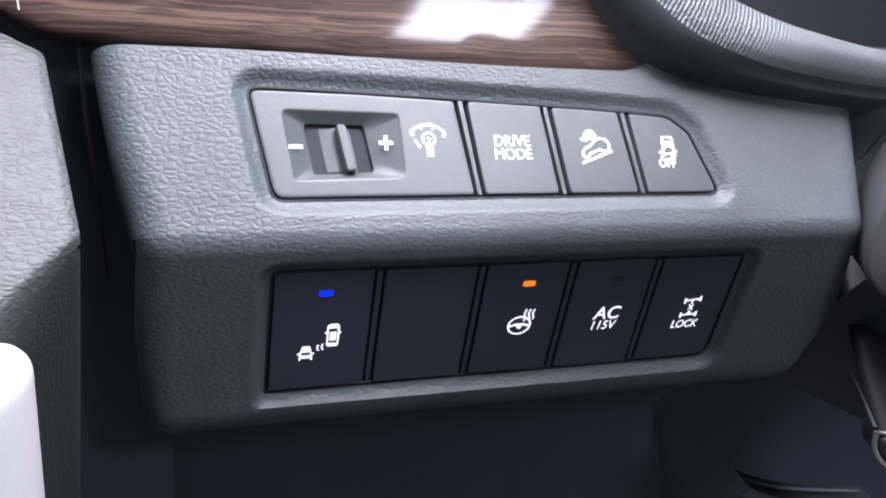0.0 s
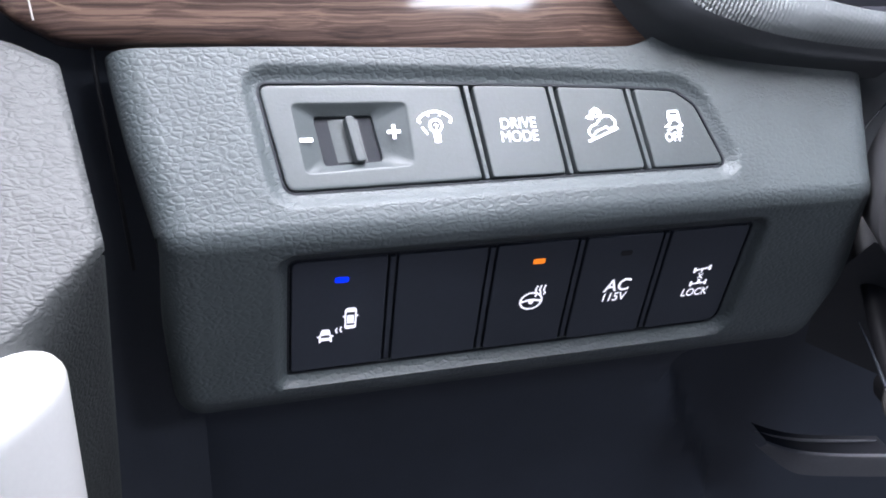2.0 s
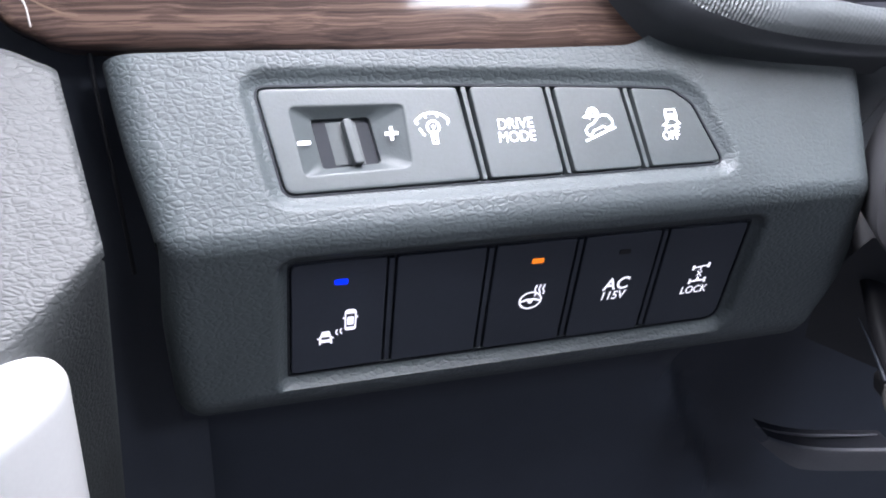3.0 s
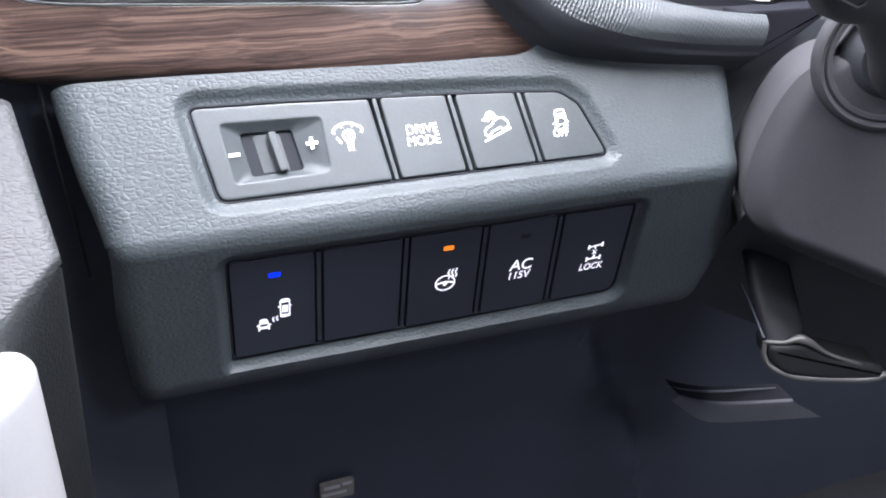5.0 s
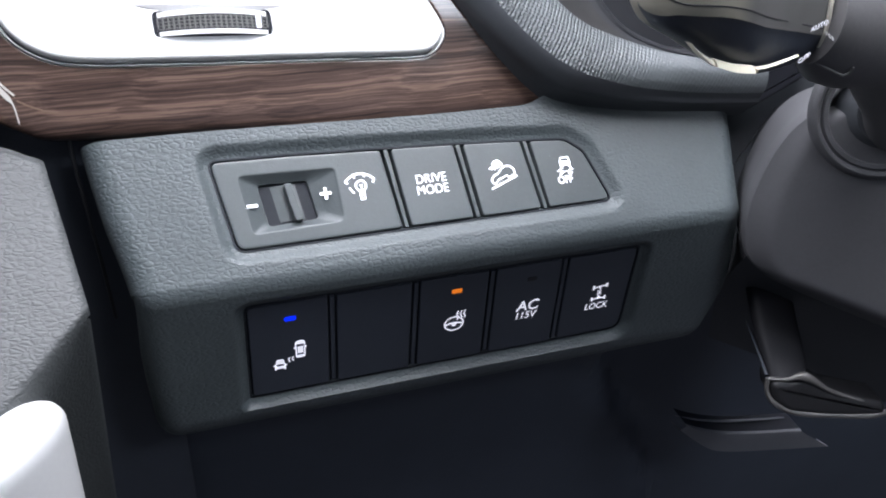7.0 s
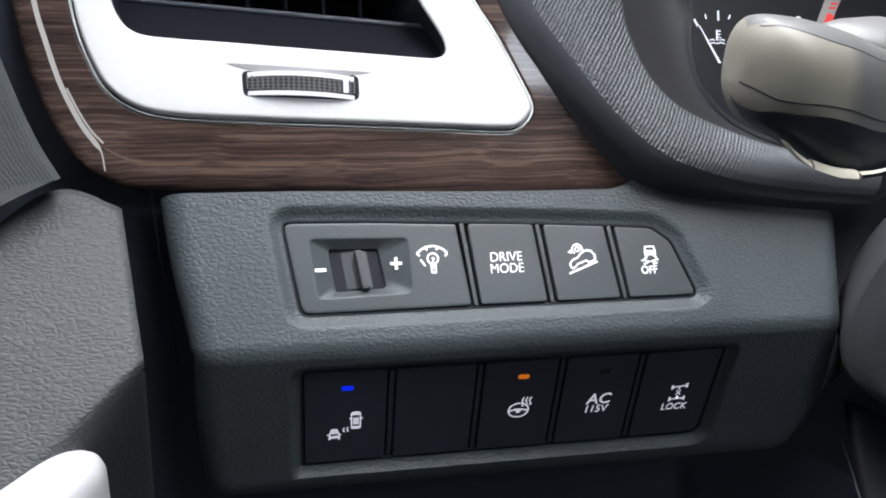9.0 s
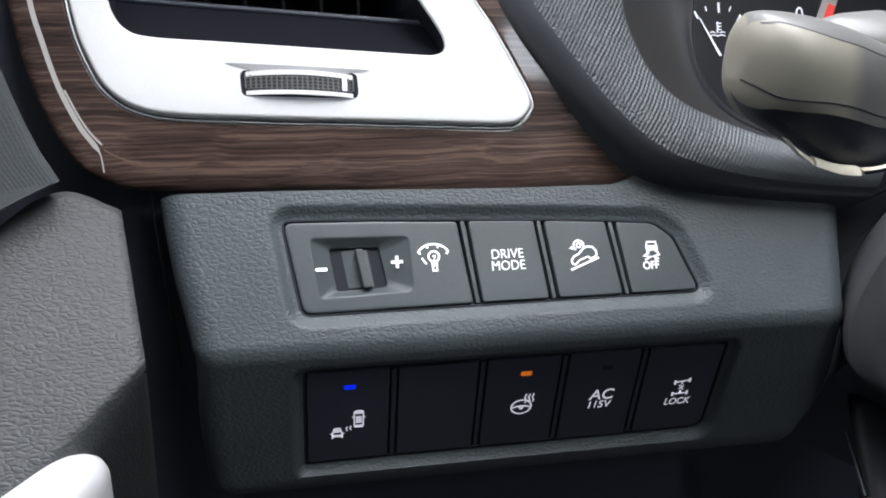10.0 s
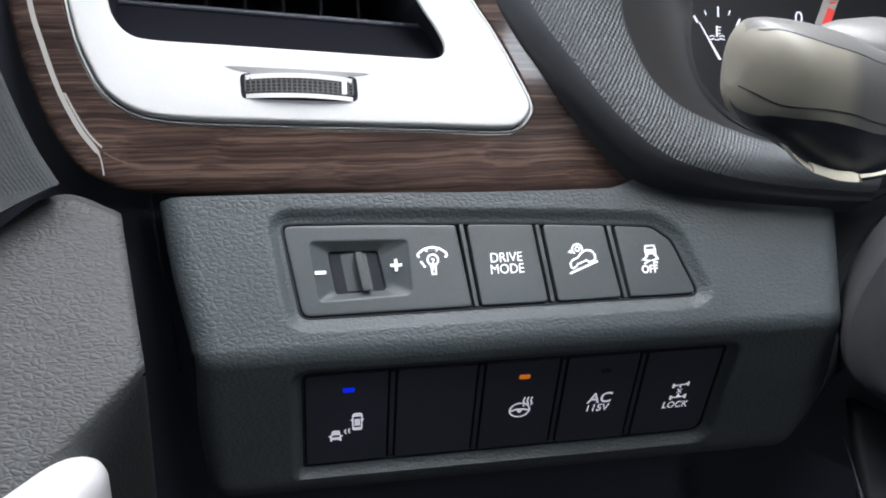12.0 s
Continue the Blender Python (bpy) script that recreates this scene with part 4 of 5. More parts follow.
# ---- cluster surround, instrument cluster ----
OUTER = [(0, -1.0, 8.0), (1, 0.1, 4.82), (2, 1.48, 2.76), (3, 2.70, 1.21), (4, 3.82, 0.17), (5, 4.85, -0.25), (6, 6.0, -0.52), (7, 7.4, -0.72), (8, 8.7, -0.86), (9, 9.75, -0.95), (10, 10.35, -0.98)]
INNER = [(0, 3.9, 8.0), (1, 3.69, 4.83), (2, 3.82, 3.7), (3, 4.25, 2.66), (4, 4.95, 1.9), (5, 5.9, 1.33), (6, 7.0, 0.8), (7, 8.0, 0.47), (8, 8.9, 0.27), (9, 9.75, 0.15), (10, 10.35, 0.08)]


def band_point(u, w):
    """w: 0 tucked behind the lower edge, then over the rounded lip and across the face to the inner edge."""
    ox, oy = spline(OUTER, u * 10)
    ix, iy = spline(INNER, u * 10)
    steps = [(0.0, -0.12, -0.9), (0.08, -0.02, -0.35), (0.14, 0.0, 0.0), (0.2, 0.05, 0.2), (0.27, 0.125, 0.38), (0.32, 0.18, 0.465), (0.36, 0.215, 0.5), (0.5, 0.36, 0.57), (0.7, 0.62, 0.53), (0.86, 0.85, 0.34), (0.94, 0.97, 0.15), (1.0, 1.02, -0.4)]
    s, h = spline(steps, w)
    # lower end tilted down: shape stands in for shade under the stalk
    h += 0.8 * soft(u, 0.38, 0.75) * (s - 0.45) * soft(w, 0.1, 0.3)
    return tuple(BAND @ Vector((ox + (ix - ox) * s, oy + (iy - oy) * s, h)))


surround = thing("cluster_surround", "grey ribbed plastic surround sweeping round the instrument cluster", "dashboard trim")
v, f, uv = grid(132, 50, band_point)
flat = [BAND.inverted() @ Vector(q) for q in v]
uv = [((q.x * 0.866 - q.y * 0.5) / 16, (q.x * 0.5 + q.y * 0.866) / 16) for q in flat]
part("surround_face", v, f[17 * 132:], RIBBED, surround, "grey woven-looking ribbed face", uvs=uv)
part("surround_edge", v, f[:17 * 132], FLANK, surround, "smooth dark outer edge")

cluster = thing("instrument_cluster", "black instrument cluster with white-lit temperature gauge", "instrument cluster")
THROAT = [(0, 5.6, 7.6), (1, 5.98, 6.32), (2, 5.9, 5.5), (3, 6.02, 4.6), (4, 6.35, 3.9), (5, 7.0, 3.25), (6, 8.0, 2.75), (7, 9.2, 2.4), (8, 10.6, 2.2), (9, 12.0, 2.1)]


def tube_point(u, w):
    a = BAND @ Vector((*spline(INNER, u * 9), -0.3))
    x, z = spline(THROAT, u * 9)
    b = Vector((x, 3.0 + 0.364 * (z - 5), z))
    c = b + Vector((0.25, 0.2, 0.05))
    d = b + Vector((0.35, 2.2, -0.1))
    if w < 0.7:
        s = w / 0.7
        mid = a.lerp(b, s)
        return tuple(mid + Vector((0.35, 0.25, -0.2)) * math.sin(math.pi * s))
    if w < 0.85:
        return tuple(b.lerp(c, (w - 0.7) / 0.15) + Vector((0, -0.12, 0)) * math.sin(math.pi * (w - 0.7) / 0.15))
    return tuple(c.lerp(d, (w - 0.85) / 0.15))


v, f, uv = grid(70, 26, tube_point)
part("inner_shroud", v, f[:14 * 70], TUBE, cluster)
part("collar", v, f[14 * 70:], DARK, cluster, "dark inner collar")
part("dial_face", *plate(DIALS, box_outline(5.0, -4.5, 22.0, 6.0), -0.3, 0.0, 0.02), DIAL, cluster)
D0 = 0.03


def dial_mark(a, b, w, mat=DIAL_WHITE, name="tick_mark"):
    symbol(name, DIALS, [("s", [a, b], w)], mat, cluster, base=0.0, height=D0)


dial_mark((7.1, 0.82), (7.22, 0.6), 0.07)
dial_mark((7.92, 1.1), (7.92, 0.78), 0.07)
dial_mark((8.66, 0.72), (8.52, 0.48), 0.07)
dial_mark((7.47, 0.98), (7.51, 0.83), 0.045)
dial_mark((8.33, 0.98), (8.27, 0.83), 0.045)
symbol("gauge_needle", DIALS, [("f", [(7.22, 0.62), (7.27, 0.6), (7.96, -0.56), (7.86, -0.56)])], DIAL_WHITE, cluster, height=0.08)
cx, cy = 7.86, 0.22
temp = [("s", [(cx, cy - 0.06), (cx, cy + 0.28)], 0.06), ("s", [(cx, cy + 0.24), (cx + 0.13, cy + 0.24)], 0.035), ("s", [(cx, cy + 0.14), (cx + 0.13, cy + 0.14)], 0.035), ("s", [(cx, cy + 0.04), (cx + 0.13, cy + 0.04)], 0.035),
        ("s", [(cx - 0.26, cy - 0.06), (cx - 0.16, cy - 0.02), (cx - 0.07, cy - 0.06)], 0.035), ("s", [(cx + 0.07, cy - 0.06), (cx + 0.16, cy - 0.02), (cx + 0.26, cy - 0.06)], 0.035),
        ("s", [(cx - 0.26, cy - 0.16), (cx - 0.13, cy - 0.12), (cx, cy - 0.16), (cx + 0.13, cy - 0.12), (cx + 0.26, cy - 0.16)], 0.035)]
symbol("temperature_symbol", DIALS, temp, DIAL_WHITE, cluster, height=D0)
symbol("scale_band", DIALS, [("s", [(12.3, 2.1), (11.86, 1.34), (11.52, 0.55), (11.3, -0.1)], 0.5)], INLAY, cluster, height=D0)
symbol("red_zone", DIALS, [("s", [(11.86, 1.04), (11.64, 0.55), (11.45, 0.0)], 0.27), ("s", [(11.78, 1.24), (12.04, 1.24)], 0.06), ("s", [(11.86, 1.38), (12.12, 1.38)], 0.06)], DIAL_RED, cluster, height=D0 + 0.02)
lettering("lettering", "0", DIALS, 10.7, 0.73, 0.6, DIAL_WHITE, cluster, 0.02)


# ---- turn signal stalk and steering column ----
stalk = thing("turn_signal_stalk", "grey turn signal stalk with rotary knob and cream band", "stalk")
KNOB = [(1.912, 5.91, 5.86), (1.93, 6.06, 5.75), (1.965, 6.45, 5.62), (2.03, 6.7, 5.5), (2.12, 6.85, 5.4), (2.3, 7.0, 5.2), (2.94, 6.98, 4.86), (3.46, 6.88, 4.55), (3.8, 6.79, 4.36), (4.64, 6.5, 4.10), (5.4, 6.25, 4.16), (6.1, 6.1, 4.36)]


def knob_depth(x):
    """Half depth of the knob: a round nose, and a waist where the finger rests."""
    return max(0.03, 1.15 * min(1.0, math.sqrt(max(0.0, 1 - ((2.9 - min(x, 2.9)) / 0.99) ** 2))) * (1 - 0.62 * soft(x, 3.3, 5.5)))


def knob_loop(x, grow=0.0, n=40):
    top, low = spline(KNOB, x)
    cz, hz = (top + low) / 2, max(0.02, (top - low) / 2) + grow
    hy = knob_depth(x) + grow
    loop = []
    for k in range(n):
        a = 2 * math.pi * k / n
        c, s = math.cos(a), math.sin(a)
        q = 2 / 2.6
        loop.append((x, -6.5 + max(0.03, hy) * math.copysign(abs(c) ** q, c), cz + hz * math.copysign(abs(s) ** q, s)))
    return loop


SEAM = [(1.9, 5.68), (2.16, 5.55), (2.39, 5.52), (2.84, 5.50), (3.25, 5.46), (3.75, 5.34), (4.4, 5.15), (6.2, 4.8)]


def knob_arc(x, low_line, high_line, n=26, scoop=0.0, back=False):
    """The driver's half of the knob's section between two heights; back closes it round the far side."""
    top, low = spline(KNOB, x)
    cz, hz = (top + low) / 2, max(0.02, (top - low) / 2)
    hy, q, arc = knob_depth(x), 2 / 2.6, []
    angles = []
    for line in (low_line, high_line):
        s0 = max(-1.0, min(1.0, (line - cz) / hz))
        angles.append(math.degrees(math.asin(math.copysign(abs(s0) ** (1 / q), s0))))
    a0, a1 = angles
    for k in range(n):
        a = radians(a0 + (a1 - a0) * k / (n - 1))
        c, s = math.cos(a), math.sin(a)
        pull = 1 - scoop * math.sin(math.pi * k / (n - 1)) ** 0.5
        arc.append((x, -6.5 - hy * pull * abs(c) ** q, cz + hz * math.copysign(abs(s) ** q, s)))
    if back:
        arc += [(px, -13.0 - py, pz) for px, py, pz in reversed(arc)]
    return arc


UPPER_SEAM = [(1.9, 6.6), (2.13, 6.85), (2.32, 6.90), (2.67, 6.82), (3.16, 6.68), (3.71, 6.54), (4.28, 6.36), (6.1, 5.9)]


def lid_line(x):
    top, low = spline(KNOB, x)
    line = min(spline(UPPER_SEAM, x)[0], top)
    return line if x > 2.4 else top - (top - line) * soft(x, 1.96, 2.4)


def dark_line(x):
    top, low = spline(KNOB, x)
    return low + (max(low, spline(SEAM, x)[0]) - low) * soft(x, 1.93, 2.35)


xs = [1.912, 1.92, 1.93, 1.945, 1.96, 1.98, 2.0, 2.02, 2.05, 2.1, 2.15, 2.22, 2.3, 2.4, 2.5, 2.65, 2.8, 2.95, 3.1, 3.3, 3.5, 3.75, 4.0, 4.25, 4.5, 4.75, 5.0, 5.5, 5.9, 6.1]
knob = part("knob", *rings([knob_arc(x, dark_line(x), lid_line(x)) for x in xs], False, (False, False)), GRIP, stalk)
knob.location = (0.0007, 0, -0.0003)
tip = knob_arc(1.912, 5.86, 5.91, back=True)
part("nose", tip, [tuple(range(len(tip)))], STALK, knob)
# lid greyer than the front: fall of light put into the colours
part("lid", *rings([knob_arc(x, lid_line(x), spline(KNOB, x)[0], 18, back=True) for x in xs if x > 1.975], False, (False, False)), LID, knob, "grey lid")
part("back", *rings([[(px, -13.0 - py, pz) for px, py, pz in knob_arc(x, spline(KNOB, x)[1], lid_line(x))] for x in xs], False, (False, False)), STALK, knob)
# darker material below the seam paints in the underside's shade
part("underside", *rings([knob_arc(x, spline(KNOB, x)[1], dark_line(x), 26, 0.10 * soft(x, 2.0, 2.5)) for x in xs if x > 1.935], False, (False, False)), LOWER_KEY, knob, "dark scooped underside")


def knob_line(name, table, width, proud, mat, label=""):
    """A groove or band running along the driver's side of the knob at given heights."""
    verts, n = [], 90
    for k in range(n + 1):
        x = table[0][0] + (table[-1][0] - table[0][0]) * k / n
        z = spline(table, x)[0]
        top, low = spline(KNOB, x)
        cz, hz = (top + low) / 2, (top - low) / 2
        hy = knob_depth(x)
        for dz, out in ((width / 2, 0.0), (width / 2 * 0.7, proud), (-width / 2 * 0.7, proud), (-width / 2, 0.0)):
            s = max(-0.995, min(0.995, (z + dz - cz) / hz))
            c = (1 - abs(s) ** 2.6) ** (1 / 2.6)
            verts.append((x - 2.5 * out * (1 - soft(x, 1.95, 2.6)), -6.5 - hy * c - out, z + dz))
    faces = [(4 * k + a, 4 * k + 4 + a, 4 * k + 5 + a, 4 * k + 1 + a) for k in range(n) for a in range(3)]
    part(name, verts, faces, mat, knob, label)


knob_line("seam", [(2.15, 6.86), (2.32, 6.90), (2.67, 6.82), (3.16, 6.68), (3.71, 6.54), (4.28, 6.36), (6.0, 5.9)], 0.022, 0.005, DARK, "dark seam line")
knob_line("seam", [(1.94, 5.92), (2.05, 5.86), (2.33, 5.73), (2.78, 5.70), (3.19, 5.66), (3.69, 5.56), (4.32, 5.36), (6.0, 4.98)], 0.03, 0.006, DARK, "dark seam line")
# three pieces of a cream band along the lower edge: rows of x, upper edge, lower edge
for rows in ([(2.68, 4.99, 4.98), (2.95, 4.79, 4.72), (3.25, 4.61, 4.52)], [(3.29, 4.64, 4.50), (3.78, 4.49, 4.35), (4.21, 4.43, 4.30)], [(4.27, 4.37, 4.31), (4.68, 4.385, 4.345), (5.0, 4.45, 4.42), (5.35, 4.53, 4.51)]):
    verts, n = [], 12
    for k in range(n + 1):
        x = rows[0][0] + (rows[-1][0] - rows[0][0]) * k / n
        hi, lo = spline(rows, x)
        y = -7.32 if x < 4.3 else -7.12
        deep = 0.2 if x < 4.25 else 0.05
        verts += [(x, y - 0.02, lo), (x, y, lo + (hi - lo) * 0.5), (x, y + 0.4 * deep, hi), (x, y + deep, hi), (x, y + deep, lo)]
    faces = [(5 * k + c, 5 * k + 5 + c, 5 * k + 5 + (c + 1) % 5, 5 * k + (c + 1) % 5) for k in range(n) for c in range(5)] + [(0, 1, 2, 3, 4), tuple(5 * n + c for c in range(5))]
    part("index_band", verts, faces, CREAM, knob, "cream index band")
# the lever's body rising behind the knob
body_rows = [(4.2, 0.05, 0.1), (4.3, 0.35, 0.3), (4.5, 0.6, 0.46), (4.9, 0.85, 0.55), (5.6, 0.95, 0.6), (6.6, 0.95, 0.55), (7.8, 0.8, 0.4)]
part("lever_body", *rings([[(x, -5.3 + hy * math.cos(2 * math.pi * k / 28), 6.28 + hz * math.sin(2 * math.pi * k / 28) - 0.12 * max(0.0, x - 5.6)) for k in range(28)] for x, hy, hz in body_rows]), LID, stalk)
ring = part("index_ring", *rings([knob_loop(6.1, g) if x == 6.1 else [(x, y, z) for _, y, z in knob_loop(6.1, g)] for x, g in ((6.1, 0.0), (6.1, 0.05), (6.14, 0.07), (6.19, 0.05), (6.19, 0.0))]), CREAM_RING, stalk, "narrow cream ring")
RIM = frame_of((5.52, -7.16, 4.44), (0.86, -0.1, 0.5), (-0.42, -0.35, 0.84))
# emission on the stalk's print only brightens it
lettering("lettering", "OFF", RIM, 0.0, 0.0, 0.17, PRINT_DIM, ring)
RIM_HIGH = frame_of((5.68, -7.26, 5.08), (0.9, -0.1, 0.35), (-0.3, -0.1, 0.95))
lettering("lettering", "AUTO", RIM_HIGH, 0.0, 0.0, 0.14, PRINT_DIM, ring)


def sleeve_loop(p, hy, hz, axis, n=28):
    d = Vector(axis).normalized()
    side = Vector((0, 1, 0))
    side = (side - d * side.dot(d)).normalized()
    up = d.cross(side).normalized()
    return [tuple(Vector(p) + side * hy * math.cos(2 * math.pi * k / n) + up * hz * math.sin(2 * math.pi * k / n)) for k in range(n)]


path = [((6.19, -6.5, 5.15), 0.85, 1.0, (1, 0, -0.15)), ((6.7, -6.45, 4.95), 1.0, 1.25, (1, 0, -0.2)), ((7.4, -6.4, 4.8), 1.05, 1.32, (1, 0.05, -0.3)), ((8.6, -6.1, 4.4), 1.0, 1.15, (1, 0.25, -0.7)), ((9.7, -5.5, 3.5), 0.95, 1.05, (1, 0.5, -0.9)), ((10.8, -4.8, 2.6), 0.85, 0.95, (0.8, 0.6, -0.7)), ((11.9, -3.9, 1.7), 0.8, 0.9, (0.8, 0.6, -0.7)), ((13.0, -3.0, 0.9), 0.8, 0.9, (0.8, 0.6, -0.7))]
part("sleeve", *rings([sleeve_loop(*row) for row in path]), SLEEVE, stalk)
part("raised_rib", *tube([(6.1, -6.87, 4.25), (6.3, -7.03, 4.14), (6.58, -7.15, 4.0), (6.68, -7.22, 4.06), (6.68, -7.3, 4.2)], 0.03, 8), LID, stalk, "raised rib on the sleeve")
for k in range(3):
    part("tick", *tube([(6.1, -6.98 - 0.1 * k, 4.9 - 0.03 * k), (6.1, -7.04 - 0.1 * k, 4.82 - 0.03 * k)], 0.014, 6), LIP, stalk, "short printed tick")

column = thing("steering_column_cover", "smooth dark grey plastic steering column cover with a round stalk boot", "column cover")


def shroud_point(u, w):
    z = 5.2 - 12.5 * w
    left = spline([(-7.4, 1.6), (-4.9, -0.5), (-4.1, -1.15), (-2.75, -1.25), (-1.4, -0.95), (-0.6, -0.62), (-0.1, -0.28), (0.3, 0.2), (0.55, 0.8), (0.8, 1.6), (1.2, 2.8), (2.0, 4.2), (4.0, 5.8), (6.0, 7.0)], z)[0]
    x = left - 0.1 + (9.0 - left) * max(0.0, u - 0.08) / 0.92
    h = -2.2 * (1 - u / 0.08) - 0.25 if u < 0.08 else -0.25 * (1 - soft(u, 0.08, 0.16))
    bottom = spline([(-2, -4.7), (-0.8, -4.85), (0.5, -5.15), (2.9, -6.0), (5, -6.8), (9.5, -8.4)], x)[0]
    if z < bottom + 0.3:
        h -= 0.25 * soft(bottom + 0.3 - z, 0.0, 0.35) + 1.6 * max(0.0, bottom - z)
        z = max(z, bottom - 0.4)
    return tuple(SHROUD @ Vector((x, z, h - 0.02 * (x - 2) ** 2)))


v, f, uv = grid(80, 80, shroud_point)
part("cover_shell", v, f, COLUMN, column)
bx, bz = 1.75, 0.45
levels = [(circle(bx, bz, 2.00, 48), -0.12), (circle(bx, bz, 1.94, 48), 0.02), (circle(bx, bz, 1.88, 48), 0.1), (circle(bx, bz, 1.79, 48), 0.13), (circle(bx, bz, 1.72, 48), 0.1), (circle(bx, bz, 1.69, 48), 0.02), (circle(bx, bz, 1.66, 48), 0.02), (circle(bx, bz, 1.61, 48), 0.07), (circle(bx, bz, 1.50, 48), 0.05), (circle(bx, bz, 1.46, 48), -0.05), (circle(bx, bz, 1.32, 48), -0.9)]
part("boot_ring", *ring_plate(SHROUD, levels, (bx, bz)), COLUMN, column, "raised round ring")
levels = [(circle(bx, bz, 1.27, 40), -0.25), (circle(bx + 0.05, bz, 1.1, 40), -0.05), (circle(bx + 0.1, bz, 0.9, 40), 0.15), (circle(bx + 0.12, bz, 0.8, 40), 0.1)]
part("boot", *ring_plate(SHROUD, levels, (bx + 0.1, bz), (False, True)), FLANK, column, "dark rubber boot")


def lower_cover_point(u, w):
    top = SHROUD @ Vector((-0.9 + 9.5 * u, spline([(0, -4.7), (0.15, -5.2), (0.4, -6.0), (1, -8.2)], u)[0], -1.6))
    foot = Vector((11.2 + 8.0 * u, 1.6 - 3.0 * u, -8.0 - 3.4 * u))
    return tuple(top.lerp(foot, w) + Vector((0, 0.5, 0)) * math.sin(math.pi * w))


v, f, uv = grid(30, 16, lower_cover_point)
part("lower_cover", v, f, FLANK, column, "dark lower half of the cover")

def upper_cover_point(u, w):
    y = 0.1 + 2.7 * w
    left = spline([(-1.6, -1.0), (-0.6, -0.35), (0.3, 0.35), (0.9, 0.75), (1.6, 1.0), (2.8, 1.3)], y)[0]
    return tuple(SHROUD @ Vector((left + (5.0 - left) * max(0.0, u - 0.1) / 0.9, y, -0.62 - (1.8 * (1 - u / 0.1) if u < 0.1 else 0.0) - 0.1 * (1 - soft(u, 0.1, 0.2)))))


v, f, uv = grid(30, 24, upper_cover_point)
part("upper_cover", v, f, COLUMN, column, "upper half of the cover behind the seam")
inner = thing("dash_inner_panel", "dark grey plastic dashboard panel beside the steering column", "dashboard panel")
part("panel", *plate(plane_frame((0, 1.6, 0), (0, 0.1, 1)), box_outline(8.6, -5.6, 15.0, 1.9, 0.2), -0.4, 0.0, 0.08), FLANK, inner)
# dark plate added where the dashboard lies in shade below the stalk
block = [(10.2, 2.5), (10.2, 0.95), (10.8, 0.93), (12.4, 1.65), (13.8, 2.5)]
part("block", *plate(plane_frame((0, 0.6, 0), (0, 0.0, 1)), corner_round(block, 0.12, 3), -0.9, 0.0, 0.08), BLACK, inner, "dark block under the stalk")
part("rib", *tube([(10.3, 1.45, -2.2), (11.3, 1.4, -0.9), (12.4, 1.4, 0.6)], 0.035, 8), FLANK, inner, "thin raised edge")

# ---- below the column: lever, ledge, knee panel, carpet ----
lever = thing("column_tilt_lever", "glossy black column tilt lever, highlights put into bright rims", "lever")


def lever_loop(p, hx, hz, n=24):
    return [(p[0] + hx * math.copysign(abs(math.cos(2 * math.pi * k / n)) ** 0.7, math.cos(2 * math.pi * k / n)), p[1] + 0.55 * hz * math.copysign(abs(math.sin(2 * math.pi * k / n)) ** 0.7, math.sin(2 * math.pi * k / n)), p[2]) for k in range(n)]


rows = [((13.0, 3.6, -1.4), 0.8, 0.7), ((12.4, 1.6, -3.3), 0.8, 0.7), ((11.95, 0.2, -4.7), 0.78, 0.75), ((11.55, -1.1, -5.9), 0.76, 0.8), ((11.3, -2.1, -6.8), 0.72, 0.85), ((11.2, -2.35, -7.15), 0.66, 0.9)]
part("arm", *rings([lever_loop(*r) for r in rows]), ARM, lever)
pad = [(10.45, -7.1), (11.6, -7.05), (12.3, -7.5), (13.2, -7.75), (14.1, -7.95), (14.3, -8.5), (12.6, -8.45), (11.1, -8.25), (10.6, -7.75)]
pad = [((x - 10.4) / 0.95, z) for x, z in pad]
PADS = frame_of((10.4, -2.5, 0), (0.95, -0.3, 0), (0, 0.0, 1))
part("paddle", *plate(PADS, corner_round(pad, 0.3, 4), -0.9, 0.25, 0.22, 5), GLOSS, lever)

# thin tube standing in for the highlight down the arm
edge = [(10.84, -0.6, -6.06), (10.58, -1.6, -6.5), (10.44, -2.4, -7.02)]
rim = [tuple(spline([(k, *p) for k, p in enumerate(edge)], k / 5)) for k in range(11)]
part("arm_highlight", *tube(rim, [0.02 + 0.004 * k for k in range(11)], 8), LOWER_KEY, lever)
# bright tubes along the paddle stand in for glints on its gloss
edge = [(10.43, -2.49, -7.08), (10.44, -2.55, -7.55), (10.7, -2.75, -7.97), (11.5, -2.98, -8.33), (12.7, -3.35, -8.44), (13.7, -3.7, -8.46), (14.25, -3.88, -8.3)]
rim = [tuple(spline([(k, *p) for k, p in enumerate(edge)], k / 5)) for k in range(31)]
part("rim", *tube(rim, [0.08 + 0.05 * soft(k, 6, 18) for k in range(31)], 10), LEVER_GLINT, lever, "worn shiny lower rim")
edge = [(10.43, -2.52, -7.08), (10.9, -2.8, -7.04), (11.42, -3.0, -6.92), (12.3, -3.3, -7.48), (13.6, -3.65, -8.0)]
rim = [tuple(spline([(k, *p) for k, p in enumerate(edge)], k / 5)) for k in range(21)]
part("rim", *tube(rim, [0.07 + 0.09 * math.exp(-((k - 10) / 2.5) ** 2) for k in range(21)], 10), LEVER_GLINT, lever, "worn shiny upper rim")

ledge = thing("footwell_ledge", "dark plastic ledge with a pale edge low in the footwell", "trim")


